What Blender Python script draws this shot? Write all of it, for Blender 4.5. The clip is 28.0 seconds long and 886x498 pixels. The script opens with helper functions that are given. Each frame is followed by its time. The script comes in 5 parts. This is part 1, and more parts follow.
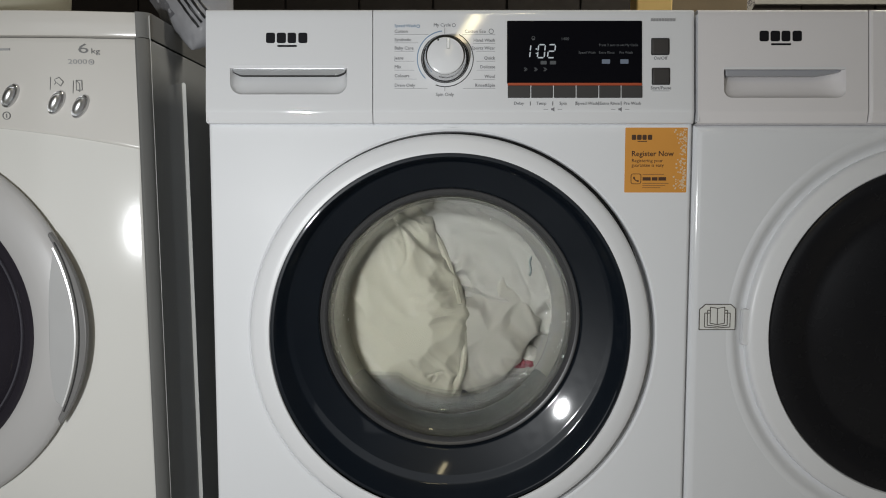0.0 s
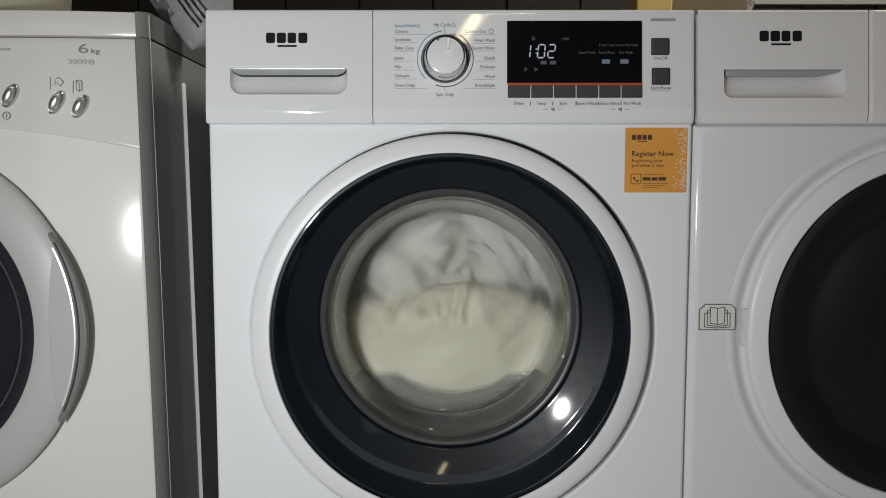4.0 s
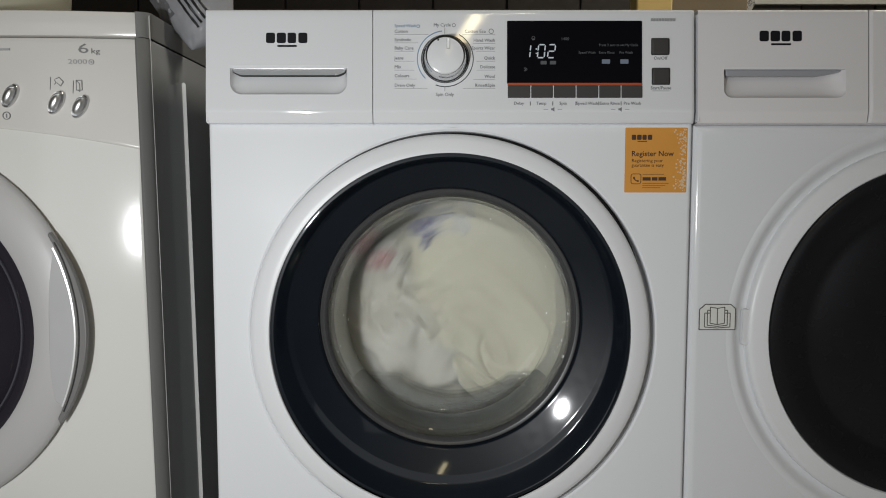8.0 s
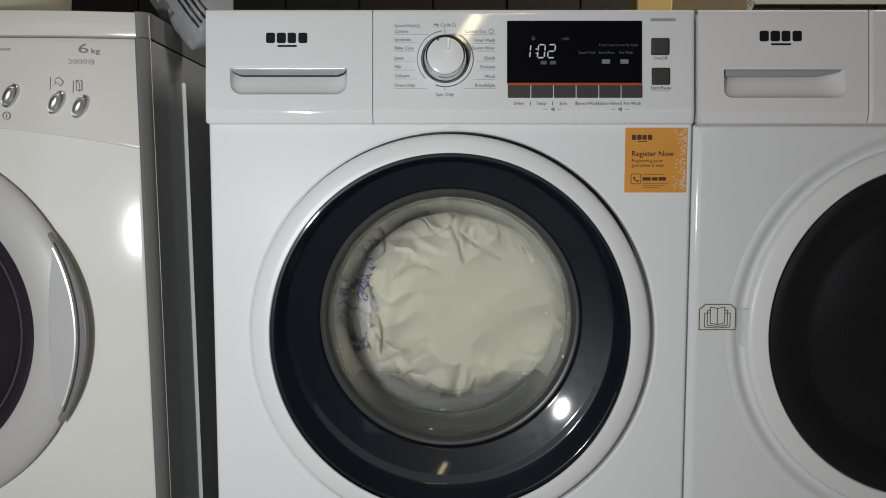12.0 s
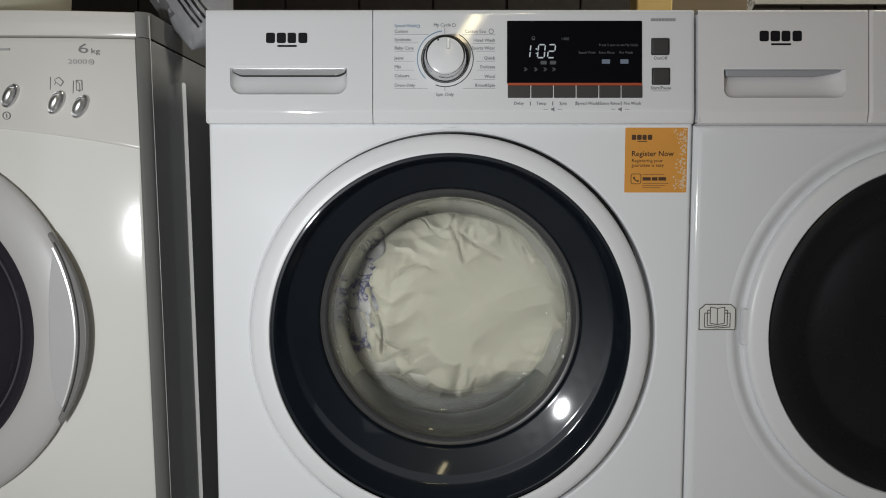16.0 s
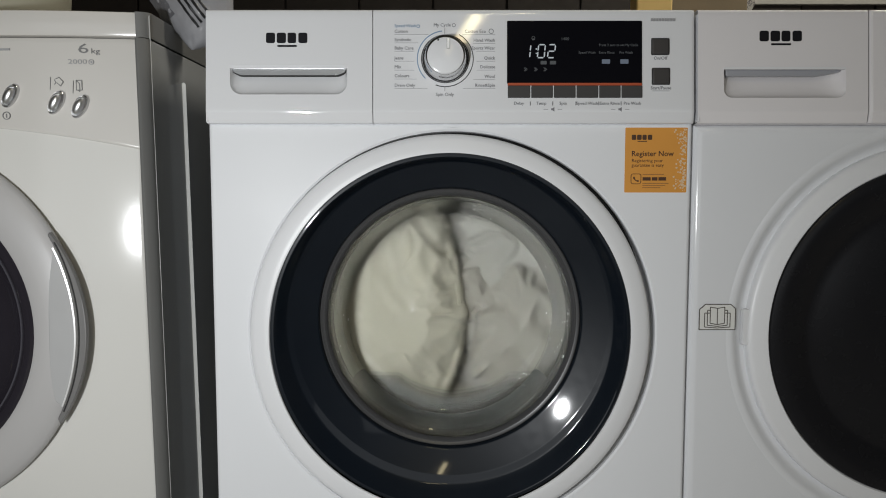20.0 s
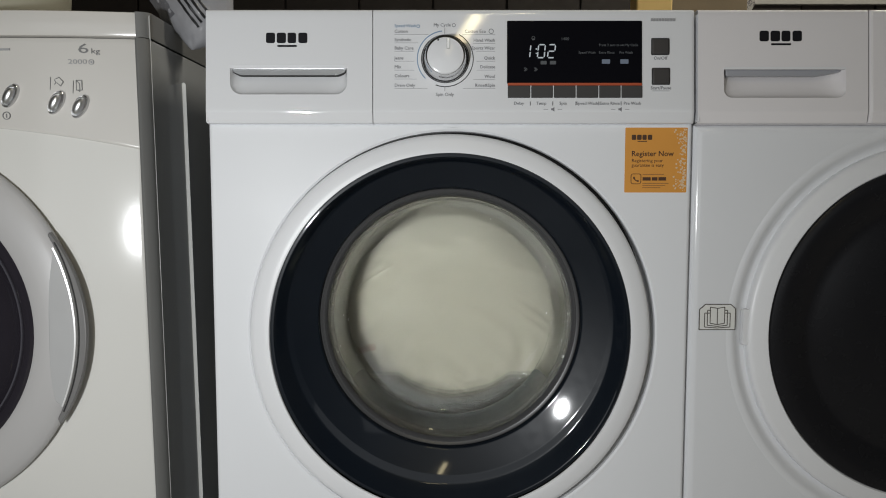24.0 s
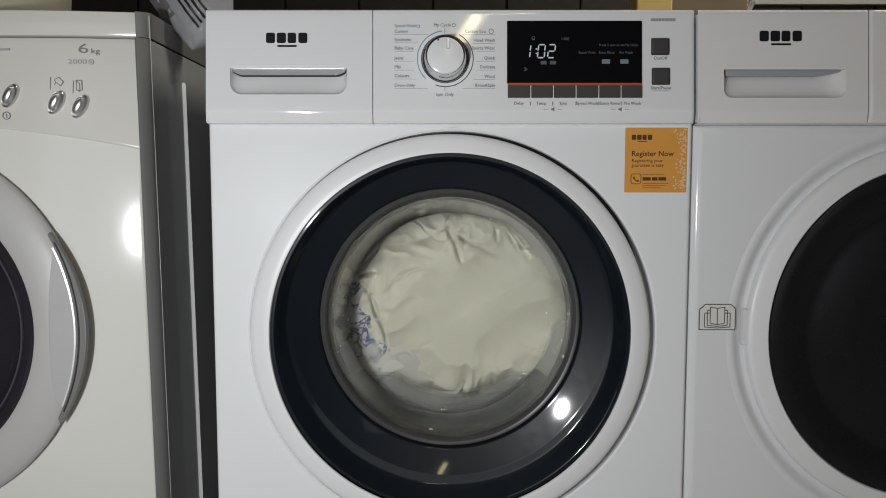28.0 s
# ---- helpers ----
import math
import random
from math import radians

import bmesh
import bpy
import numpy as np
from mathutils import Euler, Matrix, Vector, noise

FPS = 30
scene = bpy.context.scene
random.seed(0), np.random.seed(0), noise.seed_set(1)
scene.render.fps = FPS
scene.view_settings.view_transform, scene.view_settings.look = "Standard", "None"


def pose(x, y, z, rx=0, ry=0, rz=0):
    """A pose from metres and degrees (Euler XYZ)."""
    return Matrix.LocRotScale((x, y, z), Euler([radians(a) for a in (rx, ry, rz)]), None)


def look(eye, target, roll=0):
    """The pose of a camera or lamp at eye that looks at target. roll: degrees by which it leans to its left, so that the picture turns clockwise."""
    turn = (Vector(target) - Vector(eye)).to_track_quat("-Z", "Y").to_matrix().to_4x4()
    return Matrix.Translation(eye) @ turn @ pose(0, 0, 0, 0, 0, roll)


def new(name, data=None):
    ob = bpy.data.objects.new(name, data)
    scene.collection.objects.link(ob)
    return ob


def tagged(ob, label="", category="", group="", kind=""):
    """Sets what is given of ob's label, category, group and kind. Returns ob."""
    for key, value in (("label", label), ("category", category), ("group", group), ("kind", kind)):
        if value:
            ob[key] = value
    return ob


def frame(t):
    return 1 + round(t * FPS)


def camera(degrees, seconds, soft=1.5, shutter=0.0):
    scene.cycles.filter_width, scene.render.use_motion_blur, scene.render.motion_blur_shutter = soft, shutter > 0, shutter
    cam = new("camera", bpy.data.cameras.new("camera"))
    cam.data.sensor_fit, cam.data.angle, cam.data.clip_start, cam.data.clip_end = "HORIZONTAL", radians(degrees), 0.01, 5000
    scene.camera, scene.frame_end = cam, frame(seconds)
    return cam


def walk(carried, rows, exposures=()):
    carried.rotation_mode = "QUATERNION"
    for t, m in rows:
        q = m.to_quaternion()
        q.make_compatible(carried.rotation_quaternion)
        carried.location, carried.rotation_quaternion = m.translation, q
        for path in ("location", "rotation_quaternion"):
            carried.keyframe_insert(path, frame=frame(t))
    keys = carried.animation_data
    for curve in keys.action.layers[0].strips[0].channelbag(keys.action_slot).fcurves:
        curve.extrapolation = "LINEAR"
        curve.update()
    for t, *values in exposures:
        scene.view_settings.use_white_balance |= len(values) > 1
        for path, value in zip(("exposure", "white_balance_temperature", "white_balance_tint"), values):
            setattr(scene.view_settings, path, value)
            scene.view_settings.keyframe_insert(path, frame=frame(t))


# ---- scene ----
cam = camera(61.37, 28.0, soft=1.05, shutter=1.0)
EYE = look((-0.0094, -0.9264, 0.634), (-0.0094, 0.0736, 0.5537))
walk(cam, [(0.0, EYE), (28.0, EYE)], exposures=[(0.0, 0.0), (28.0, 0.0)])

# ---- light: a dim workshop, one warm tube on the ceiling, one white work lamp to the left of the camera ----
world = bpy.data.worlds.new("world")
world.use_nodes = True
world.node_tree.nodes["Background"].inputs[0].default_value = (0.5, 0.5, 0.5, 1)
world.node_tree.nodes["Background"].inputs[1].default_value = 0.02
scene.world = world


def area_lamp(name, m, sx, sy, power, colour, shape="RECTANGLE"):
    data = bpy.data.lights.new(name, "AREA")
    data.shape, data.size, data.size_y, data.energy, data.color = shape, sx, sy, power, colour
    ob = new(name, data)
    ob.matrix_world = m
    return ob


LAMP = Vector((-0.36, -0.97, 0.575))
area_lamp("work_lamp_light", look(LAMP, (-0.12, 0.0, 0.5)), 0.042, 0.056, 6.2, (0.96, 0.985, 1.0), "ELLIPSE")
area_lamp("tube_light", pose(0.30, -3.45, 2.42, 0, 0, -10.8), 0.07, 1.9, 12.0, (1.0, 0.86, 0.52))
# unseen lamp, added so that the post and board at the back are lit
area_lamp("unseen_strip_glow", pose(1.50, 0.36, 2.425), 1.2, 0.08, 30.0, (1.0, 0.93, 0.80))
# broad soft fill added behind the camera, no such source is known
area_lamp("unseen_front_fill", look((0.0, -6.04, 1.2), (0.0, 0, 1.2)), 4.7, 2.3, 24.0, (0.93, 0.97, 1.0))


# ---- materials ----
def mat(name, colour, rough=0.5, metal=0.0, vary=0.06, scale=8.0, bump=0.0, bump_scale=120.0, coat=0.0, spec=0.5):
    m = bpy.data.materials.new(name)
    m.use_nodes = True
    nt = m.node_tree
    b = nt.nodes["Principled BSDF"]
    b.inputs["Roughness"].default_value, b.inputs["Metallic"].default_value = rough, metal
    b.inputs["Coat Weight"].default_value, b.inputs["Coat Roughness"].default_value = coat, 0.06
    b.inputs["Specular IOR Level"].default_value = spec
    co = nt.nodes.new("ShaderNodeTexCoord")
    n1 = nt.nodes.new("ShaderNodeTexNoise")
    n1.inputs["Scale"].default_value, n1.inputs["Detail"].default_value = scale, 6
    nt.links.new(co.outputs["Object"], n1.inputs["Vector"])
    ramp = nt.nodes.new("ShaderNodeMix")
    ramp.data_type = "RGBA"
    lo = [c * (1 - vary) for c in colour]
    hi = [min(1, c * (1 + vary)) for c in colour]
    ramp.inputs[6].default_value, ramp.inputs[7].default_value = (*lo, 1), (*hi, 1)
    nt.links.new(n1.outputs["Fac"], ramp.inputs[0])
    nt.links.new(ramp.outputs[2], b.inputs["Base Color"])
    n2 = nt.nodes.new("ShaderNodeTexNoise")
    n2.inputs["Scale"].default_value, n2.inputs["Detail"].default_value = scale * 5, 4
    nt.links.new(co.outputs["Object"], n2.inputs["Vector"])
    rr = nt.nodes.new("ShaderNodeMapRange")
    rr.inputs[3].default_value, rr.inputs[4].default_value = rough * 0.85, min(1, rough * 1.2)
    nt.links.new(n2.outputs["Fac"], rr.inputs[0])
    nt.links.new(rr.outputs[0], b.inputs["Roughness"])
    if bump:
        n3 = nt.nodes.new("ShaderNodeTexNoise")
        n3.inputs["Scale"].default_value, n3.inputs["Detail"].default_value = bump_scale, 3
        nt.links.new(co.outputs["Object"], n3.inputs["Vector"])
        bn = nt.nodes.new("ShaderNodeBump")
        bn.inputs["Strength"].default_value, bn.inputs["Distance"].default_value = bump, 0.002
        nt.links.new(n3.outputs["Fac"], bn.inputs["Height"])
        nt.links.new(bn.outputs[0], b.inputs["Normal"])
    return m


def glow(name, colour, strength):
    m = bpy.data.materials.new(name)
    m.use_nodes = True
    b = m.node_tree.nodes["Principled BSDF"]
    b.inputs["Base Color"].default_value = (0.01, 0.01, 0.01, 1)
    b.inputs["Emission Color"].default_value = (*colour, 1)
    b.inputs["Emission Strength"].default_value = strength
    return m


def glass(name, colour=(0.965, 0.968, 0.968), rough=0.0, ior=1.42):
    m = bpy.data.materials.new(name)
    m.use_nodes = True
    nt = m.node_tree
    nt.nodes.remove(nt.nodes["Principled BSDF"])
    g = nt.nodes.new("ShaderNodeBsdfGlass")
    g.inputs["Color"].default_value, g.inputs["Roughness"].default_value, g.inputs["IOR"].default_value = (*colour, 1), rough, ior
    nt.links.new(g.outputs[0], nt.nodes["Material Output"].inputs[0])
    return m


ENAMEL = mat("white_enamel", (0.78, 0.79, 0.81), 0.34, vary=0.012, scale=3, bump=0.006, bump_scale=300, spec=0.12)
ENAMEL_GLOSS = mat("glossy_white_enamel", (0.76, 0.77, 0.79), 0.10, vary=0.012, scale=3, bump=0.006, bump_scale=300)
# older machine's off-white, darkened for the weaker light on its upper face
PANEL_DIMMED = mat("dimmed_panel_white", (0.665, 0.642, 0.605), 0.14, vary=0.02, scale=3, bump=0.012, bump_scale=260)
ENAMEL_WARM = mat("warm_white_enamel", (0.735, 0.725, 0.69), 0.11, vary=0.015, scale=3, bump=0.012, bump_scale=260)
PLASTIC_WHITE = mat("white_plastic", (0.78, 0.785, 0.80), 0.18, vary=0.012, scale=5)
BLACK_GLOSS = mat("black_gloss", (0.006, 0.009, 0.014), 0.36, vary=0.2, scale=14, coat=0.38, spec=0.145, bump=0.0008, bump_scale=26)
BLACK_GLOSS.node_tree.nodes["Principled BSDF"].inputs["Coat Roughness"].default_value = 0.055
DARK_GLASS = mat("dark_glass", (0.013, 0.013, 0.015), 0.26, vary=0.2, scale=9, spec=0.2)
SCREEN = mat("screen_black", (0.005, 0.005, 0.007), 0.07, vary=0.1, scale=9, spec=0.12)
DARK_KEY = mat("dark_key", (0.045, 0.042, 0.042), 0.4, vary=0.1, scale=30)
KEY_GREY = mat("key_grey", (0.058, 0.056, 0.055), 0.5, vary=0.1, scale=30, spec=0.25)
RED_LINE = mat("red_line", (0.42, 0.07, 0.022), 0.4, vary=0.05)
INK = mat("ink", (0.21, 0.21, 0.225), 0.6, vary=0.1)
INK_GREY = mat("ink_grey", (0.36, 0.36, 0.37), 0.6, vary=0.1)
INK_BLUE = mat("ink_blue", (0.17, 0.28, 0.42), 0.5, vary=0.1)
CHROME = mat("chrome", (0.78, 0.78, 0.79), 0.12, metal=1.0, vary=0.05, scale=20)
SILVER = mat("silver_plastic", (0.50, 0.50, 0.50), 0.34, metal=0.1, vary=0.04, scale=20)
DOOR_GREY = mat("door_grey", (0.48, 0.47, 0.465), 0.38, metal=0.0, vary=0.04, scale=6)
SILVER_KEY = mat("silver_key", (0.80, 0.80, 0.80), 0.36, metal=1.0, vary=0.04, scale=30)
BRIGHT = mat("bright_metal", (0.85, 0.85, 0.84), 0.3, metal=0.3, vary=0.03)
SIDE_GREY = mat("side_grey", (0.37, 0.385, 0.395), 0.35, metal=0.0, vary=0.06, scale=4)
PANEL_WHITE = mat("panel_white", (0.77, 0.775, 0.79), 0.05, vary=0.01, scale=5)
PANEL_WARM = mat("warm_panel_white", (0.795, 0.768, 0.772), 0.08, vary=0.01, scale=5)
RUBBER = mat("grey_rubber", (0.038, 0.040, 0.040), 0.7, vary=0.15, scale=18, bump=0.1, spec=0.2)
STEEL = mat("drum_steel", (0.26, 0.26, 0.265), 0.32, metal=1.0, vary=0.08, scale=30)
GLASS = glass("clear_glass")
ORANGE = mat("orange_paper", (0.70, 0.31, 0.05), 0.45, vary=0.04, scale=12)
ORANGE_PALE = mat("orange_pale", (0.72, 0.55, 0.36), 0.5, vary=0.05)
ORANGE_FINE = mat("orange_fine_print", (0.34, 0.16, 0.04), 0.5, vary=0.05)
ORANGE_INK = mat("orange_ink", (0.07, 0.03, 0.012), 0.5, vary=0.05)
LED = glow("led_white", (0.85, 0.93, 1.0), 0.44)
LED_DIM = glow("led_dim", (0.75, 0.82, 0.9), 0.055)
LED_BLUE = glow("led_blue", (0.55, 0.68, 0.9), 0.15)
GAP = mat("gap_dark", (0.02, 0.02, 0.02), 0.7)


# ---- mesh tools ----
def link(name, bm, material, parent=None, label="", m=None, smooth=True, bevel=0.0):
    me = bpy.data.meshes.new(name)
    bmesh.ops.recalc_face_normals(bm, faces=bm.faces[:])
    bm.to_mesh(me)
    bm.free()
    me.materials.append(material)
    if smooth:
        me.polygons.foreach_set("use_smooth", [True] * len(me.polygons))
        me.set_sharp_from_angle(angle=radians(38))
    ob = new(name, me)
    if m is not None:
        ob.matrix_basis = m
    if parent is not None:
        ob.parent = parent
    if label:
        ob["label"] = label
    if bevel:
        mod = ob.modifiers.new("bevel", "BEVEL")
        mod.width, mod.segments, mod.limit_method = bevel, 3, "ANGLE"
    return ob


def part(name, bm, material, parent, label="", m=None, smooth=True, bevel=0.0):
    """One mesh of its own under a thing or a part."""
    return link(name, bm, material, parent, label, m, smooth, bevel)


def thing(name, m, label, category, group="", kind=""):
    ob = new(name)
    ob.matrix_basis = m
    return tagged(ob, label, category, group, kind)


def box(x0, x1, y0, y1, z0, z1, bm=None):
    bm = bm or bmesh.new()
    r = bmesh.ops.create_cube(bm, size=1.0)
    for v in r["verts"]:
        v.co = Vector(((x0 + x1) / 2 + v.co.x * (x1 - x0), (y0 + y1) / 2 + v.co.y * (y1 - y0), (z0 + z1) / 2 + v.co.z * (z1 - z0)))
    return bm


def lathe(profile, cx=0.0, cz=0.0, seg=96, a0=0.0, a1=360.0, closed=False, bm=None):
    """Turns (radius, y) pairs about an axis along y."""
    bm = bm or bmesh.new()
    full = abs(a1 - a0) >= 360
    n = seg if full else seg + 1
    rings = []
    for i in range(n):
        a = radians(a0 + (a1 - a0) * i / seg)
        rings.append([bm.verts.new((cx + r * math.cos(a), y, cz + r * math.sin(a))) for r, y in profile])
    k = len(profile)
    for i in range(seg):
        p, q = rings[i], rings[(i + 1) % n]
        for j in range(k if closed else k - 1):
            f = [p[j], q[j], q[(j + 1) % k], p[(j + 1) % k]]
            bm.faces.new(f)
    bmesh.ops.remove_doubles(bm, verts=bm.verts[:], dist=1e-6)
    return bm


def rounded(w, h, r, n=6):
    """Corners of a rounded rectangle, centred, as (x, z)."""
    pts = []
    for cx, cz, a in ((w / 2 - r, h / 2 - r, 0), (-w / 2 + r, h / 2 - r, 90), (-w / 2 + r, -h / 2 + r, 180), (w / 2 - r, -h / 2 + r, 270)):
        for i in range(n + 1):
            t = radians(a + 90 * i / n)
            pts.append((cx + r * math.cos(t), cz + r * math.sin(t)))
    return pts


def slab(outline, y0, y1, cx=0.0, cz=0.0, edge=0.0, bm=None):
    """A flat piece with that outline (x, z), from the front y0 to the back y1, its front edge rounded off."""
    bm = bm or bmesh.new()
    n = len(outline)
    mx, mz = sum(p[0] for p in outline) / n, sum(p[1] for p in outline) / n

    def ring(y, inset):
        out = []
        for x, z in outline:
            d = math.hypot(x - mx, z - mz) or 1
            f = 1 - inset / d
            out.append(bm.verts.new((cx + mx + (x - mx) * f, y, cz + mz + (z - mz) * f)))
        return out
    rings = [ring(y1, 0), ring(y0 + edge, 0)]
    if edge:
        rings += [ring(y0 + edge * 0.3, edge * 0.3), ring(y0, edge), ring(y0, edge * 2.2)]
    for p, q in zip(rings, rings[1:]):
        for i in range(n):
            bm.faces.new((p[i], p[(i + 1) % n], q[(i + 1) % n], q[i]))
    bm.faces.new(rings[-1])
    bm.faces.new(rings[0])
    return bm


def plate(x0, x1, z0, z1, cx, cz, rad, depth=0.02, seg=128, hole_back=0.02, soft=0.008, front=0.0, bow=None):
    """A front panel with a round opening and softly rounded outer edges."""
    bm = bmesh.new()
    angles = sorted({2 * math.pi * i / seg for i in range(seg)} | {math.atan2(z - cz, x - cx) % (2 * math.pi) for x in (x0, x1) for z in (z0, z1)})

    def outer(a, inset):
        c, s = math.cos(a), math.sin(a)
        tx = ((x1 - inset - cx) / c if c > 0 else (x0 + inset - cx) / c) if abs(c) > 1e-9 else 9
        tz = ((z1 - inset - cz) / s if s > 0 else (z0 + inset - cz) / s) if abs(s) > 1e-9 else 9
        t = min(tx, tz)
        return cx + t * c, cz + t * s
    rows = []
    for a in angles:
        c, s = math.cos(a), math.sin(a)
        col = [bm.verts.new((cx + rad * c, hole_back, cz + rad * s)), bm.verts.new((cx + rad * c, front + 0.002, cz + rad * s)),
               bm.verts.new((cx + (rad + 0.0025) * c, front, cz + (rad + 0.0025) * s))]
        x, z = outer(a, soft + 0.001)
        xi, zi = cx + (rad + 0.0045) * c, cz + (rad + 0.0045) * s
        for k in range(9):
            col.append(bm.verts.new((xi + (x - xi) * k / 8, front, zi + (z - zi) * k / 8)))
        for inset, y in ((soft, 0.0), (soft * 0.5, soft * 0.13), (soft * 0.15, soft * 0.5), (0.0, soft), (0.0, depth)):
            x, z = outer(a, inset)
            col.append(bm.verts.new((x, front + y, z)))
        rows.append(col)
    n = len(rows)
    for i in range(n):
        p, q = rows[i], rows[(i + 1) % n]
        for j in range(len(p) - 1):
            bm.faces.new((p[j], q[j], q[j + 1], p[j + 1]))
    if bow:
        for v in bm.verts:
            v.co.y += bow(v.co.x, v.co.z)
    return bm


def shell(x0, x1, y0, y1, z0, z1, t=0.004):
    """A cabinet open at the front, of sheet t thick."""
    bm = bmesh.new()
    o = [bm.verts.new(c) for c in ((x0, y0, z0), (x1, y0, z0), (x1, y0, z1), (x0, y0, z1), (x0, y1, z0), (x1, y1, z0), (x1, y1, z1), (x0, y1, z1))]
    x0, x1, z0, z1, y1 = x0 + t, x1 - t, z0 + t, z1 - t, y1 - t
    i = [bm.verts.new(c) for c in ((x0, y0, z0), (x1, y0, z0), (x1, y0, z1), (x0, y0, z1), (x0, y1, z0), (x1, y1, z0), (x1, y1, z1), (x0, y1, z1))]
    for v in (o, i):
        for f in ((4, 5, 6, 7), (0, 1, 5, 4), (1, 2, 6, 5), (2, 3, 7, 6), (3, 0, 4, 7)):
            bm.faces.new([v[k] for k in f])
    for k in range(4):
        bm.faces.new((o[k], o[(k + 1) % 4], i[(k + 1) % 4], i[k]))
    return bm


def text(body, size, x, z, parent, material, align="LEFT", y=-0.0006, stretch=1.0, bold=0.0, name="lettering", label="", turn=0.0):
    """Lettering that faces the camera's side, raised by a hair."""
    cu = bpy.data.curves.new(name, "FONT")
    cu.body, cu.size, cu.align_x, cu.align_y, cu.extrude, cu.offset, cu.resolution_u = body, size, align, "CENTER", 0.0002, bold, 2
    tmp = new(name, cu)
    bpy.context.view_layer.update()
    me = bpy.data.meshes.new_from_object(tmp.evaluated_get(bpy.context.evaluated_depsgraph_get()))
    bpy.data.objects.remove(tmp)
    me.materials.clear()
    me.materials.append(material)
    ob = new(name, me)
    ob.matrix_basis = pose(x, y, z, 90, 0, turn) @ Matrix.Diagonal((stretch, 1, 1, 1))
    ob.parent = parent
    if label:
        ob["label"] = label
    return ob


def bar(name, x0, x1, z0, z1, parent, material, y=-0.0006, t=0.0006, label=""):
    return part(name, box(x0, x1, y - t, y + 0.0005, z0, z1), material, parent, label, smooth=False)


# ---- the room ----
WALL = mat("grey_plaster", (0.16, 0.155, 0.145), 0.85, vary=0.12, scale=3, bump=0.25, bump_scale=60)
WALL_DARK = mat("dark_boards", (0.030, 0.022, 0.016), 0.7, vary=0.4, scale=5, bump=0.2, bump_scale=40)
CONCRETE = mat("concrete", (0.24, 0.235, 0.22), 0.8, vary=0.15, scale=4, bump=0.3, bump_scale=50)


def setting(name, bm, material, label):
    return tagged(link(name, bm, material, smooth=False), label, name.split("_")[0], kind="structure")


setting("floor", box(-2.6, 2.6, -6.0, 2.2, -0.10, 0.0), CONCRETE, "grey concrete workshop floor under the machines")
setting("wall_north", box(-2.6, 2.6, 2.2, 2.3, 0.0, 2.5), WALL_DARK, "dark wall of the workshop behind the machines")
setting("wall_east", box(2.6, 2.7, -6.0, 2.3, 0.0, 2.5), WALL, "plain grey plaster side wall")
setting("wall_west", box(-2.7, -2.6, -6.0, 2.3, 0.0, 2.5), WALL, "plain grey plaster side wall")
# wide opening left in this wall for the added fill panel
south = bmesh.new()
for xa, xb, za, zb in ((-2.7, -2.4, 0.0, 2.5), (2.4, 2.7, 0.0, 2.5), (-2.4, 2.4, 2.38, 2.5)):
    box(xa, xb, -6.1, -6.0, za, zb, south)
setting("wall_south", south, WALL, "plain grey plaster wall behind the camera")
setting("ceiling", box(-2.7, 2.7, -6.1, 2.3, 2.5, 2.6), WALL, "plain grey workshop ceiling")

# fixture for the added back lamp, out of view
unseen_strip_light = thing("unseen_strip_light", pose(1.50, 0.36, 2.5), "unseen white strip light, added to light the post and board", "lamp")
part("housing", box(-0.63, 0.63, -0.05, 0.05, -0.05, 0.0), PLASTIC_WHITE, unseen_strip_light, bevel=0.006)
part("diffuser", box(-0.61, 0.61, -0.042, 0.042, -0.066, -0.0502), glow("lit_diffuser", (1.0, 0.93, 0.80), 4.0), unseen_strip_light, bevel=0.006)

# ---- the washing machine in the middle ----
DOOR_Z = 0.4545
washer = thing("washing_machine", pose(0, 0, 0), "white front-loading washing machine running with a full drum", "washing machine", "row of machines")
part("cabinet", shell(-0.2965, 0.2965, 0.021, 0.55, 0.02, 0.835), ENAMEL, washer, "white enamelled steel cabinet", bevel=0.002)
part("front_panel", plate(-0.2975, 0.2975, 0.10, 0.7142, 0.0030, DOOR_Z - 0.0040, 0.2545, soft=0.0040), ENAMEL, washer, "white enamelled front with a round door opening")
part("plinth", box(-0.295, 0.295, 0.006, 0.02, 0.025, 0.098), PLASTIC_WHITE, washer, bevel=0.002)
part("worktop", box(-0.2975, 0.2975, 0.034, 0.555, 0.8355, 0.8510), ENAMEL, washer, "white top plate", bevel=0.004)
for fx in (-0.25, 0.25):
    for fy in (0.06, 0.5):
        part("foot", lathe([(0.0, 0.0), (0.02, 0.0), (0.02, 0.02), (0.0, 0.02)], seg=16), RUBBER, washer, m=pose(fx, fy, 0.0, 90) @ pose(0, 0, 0))

# control panel: a gently tilted fascia with a rounded lip along its foot
TILT = 4.6
FASCIA = pose(0, -0.009, 0.728, -TILT)


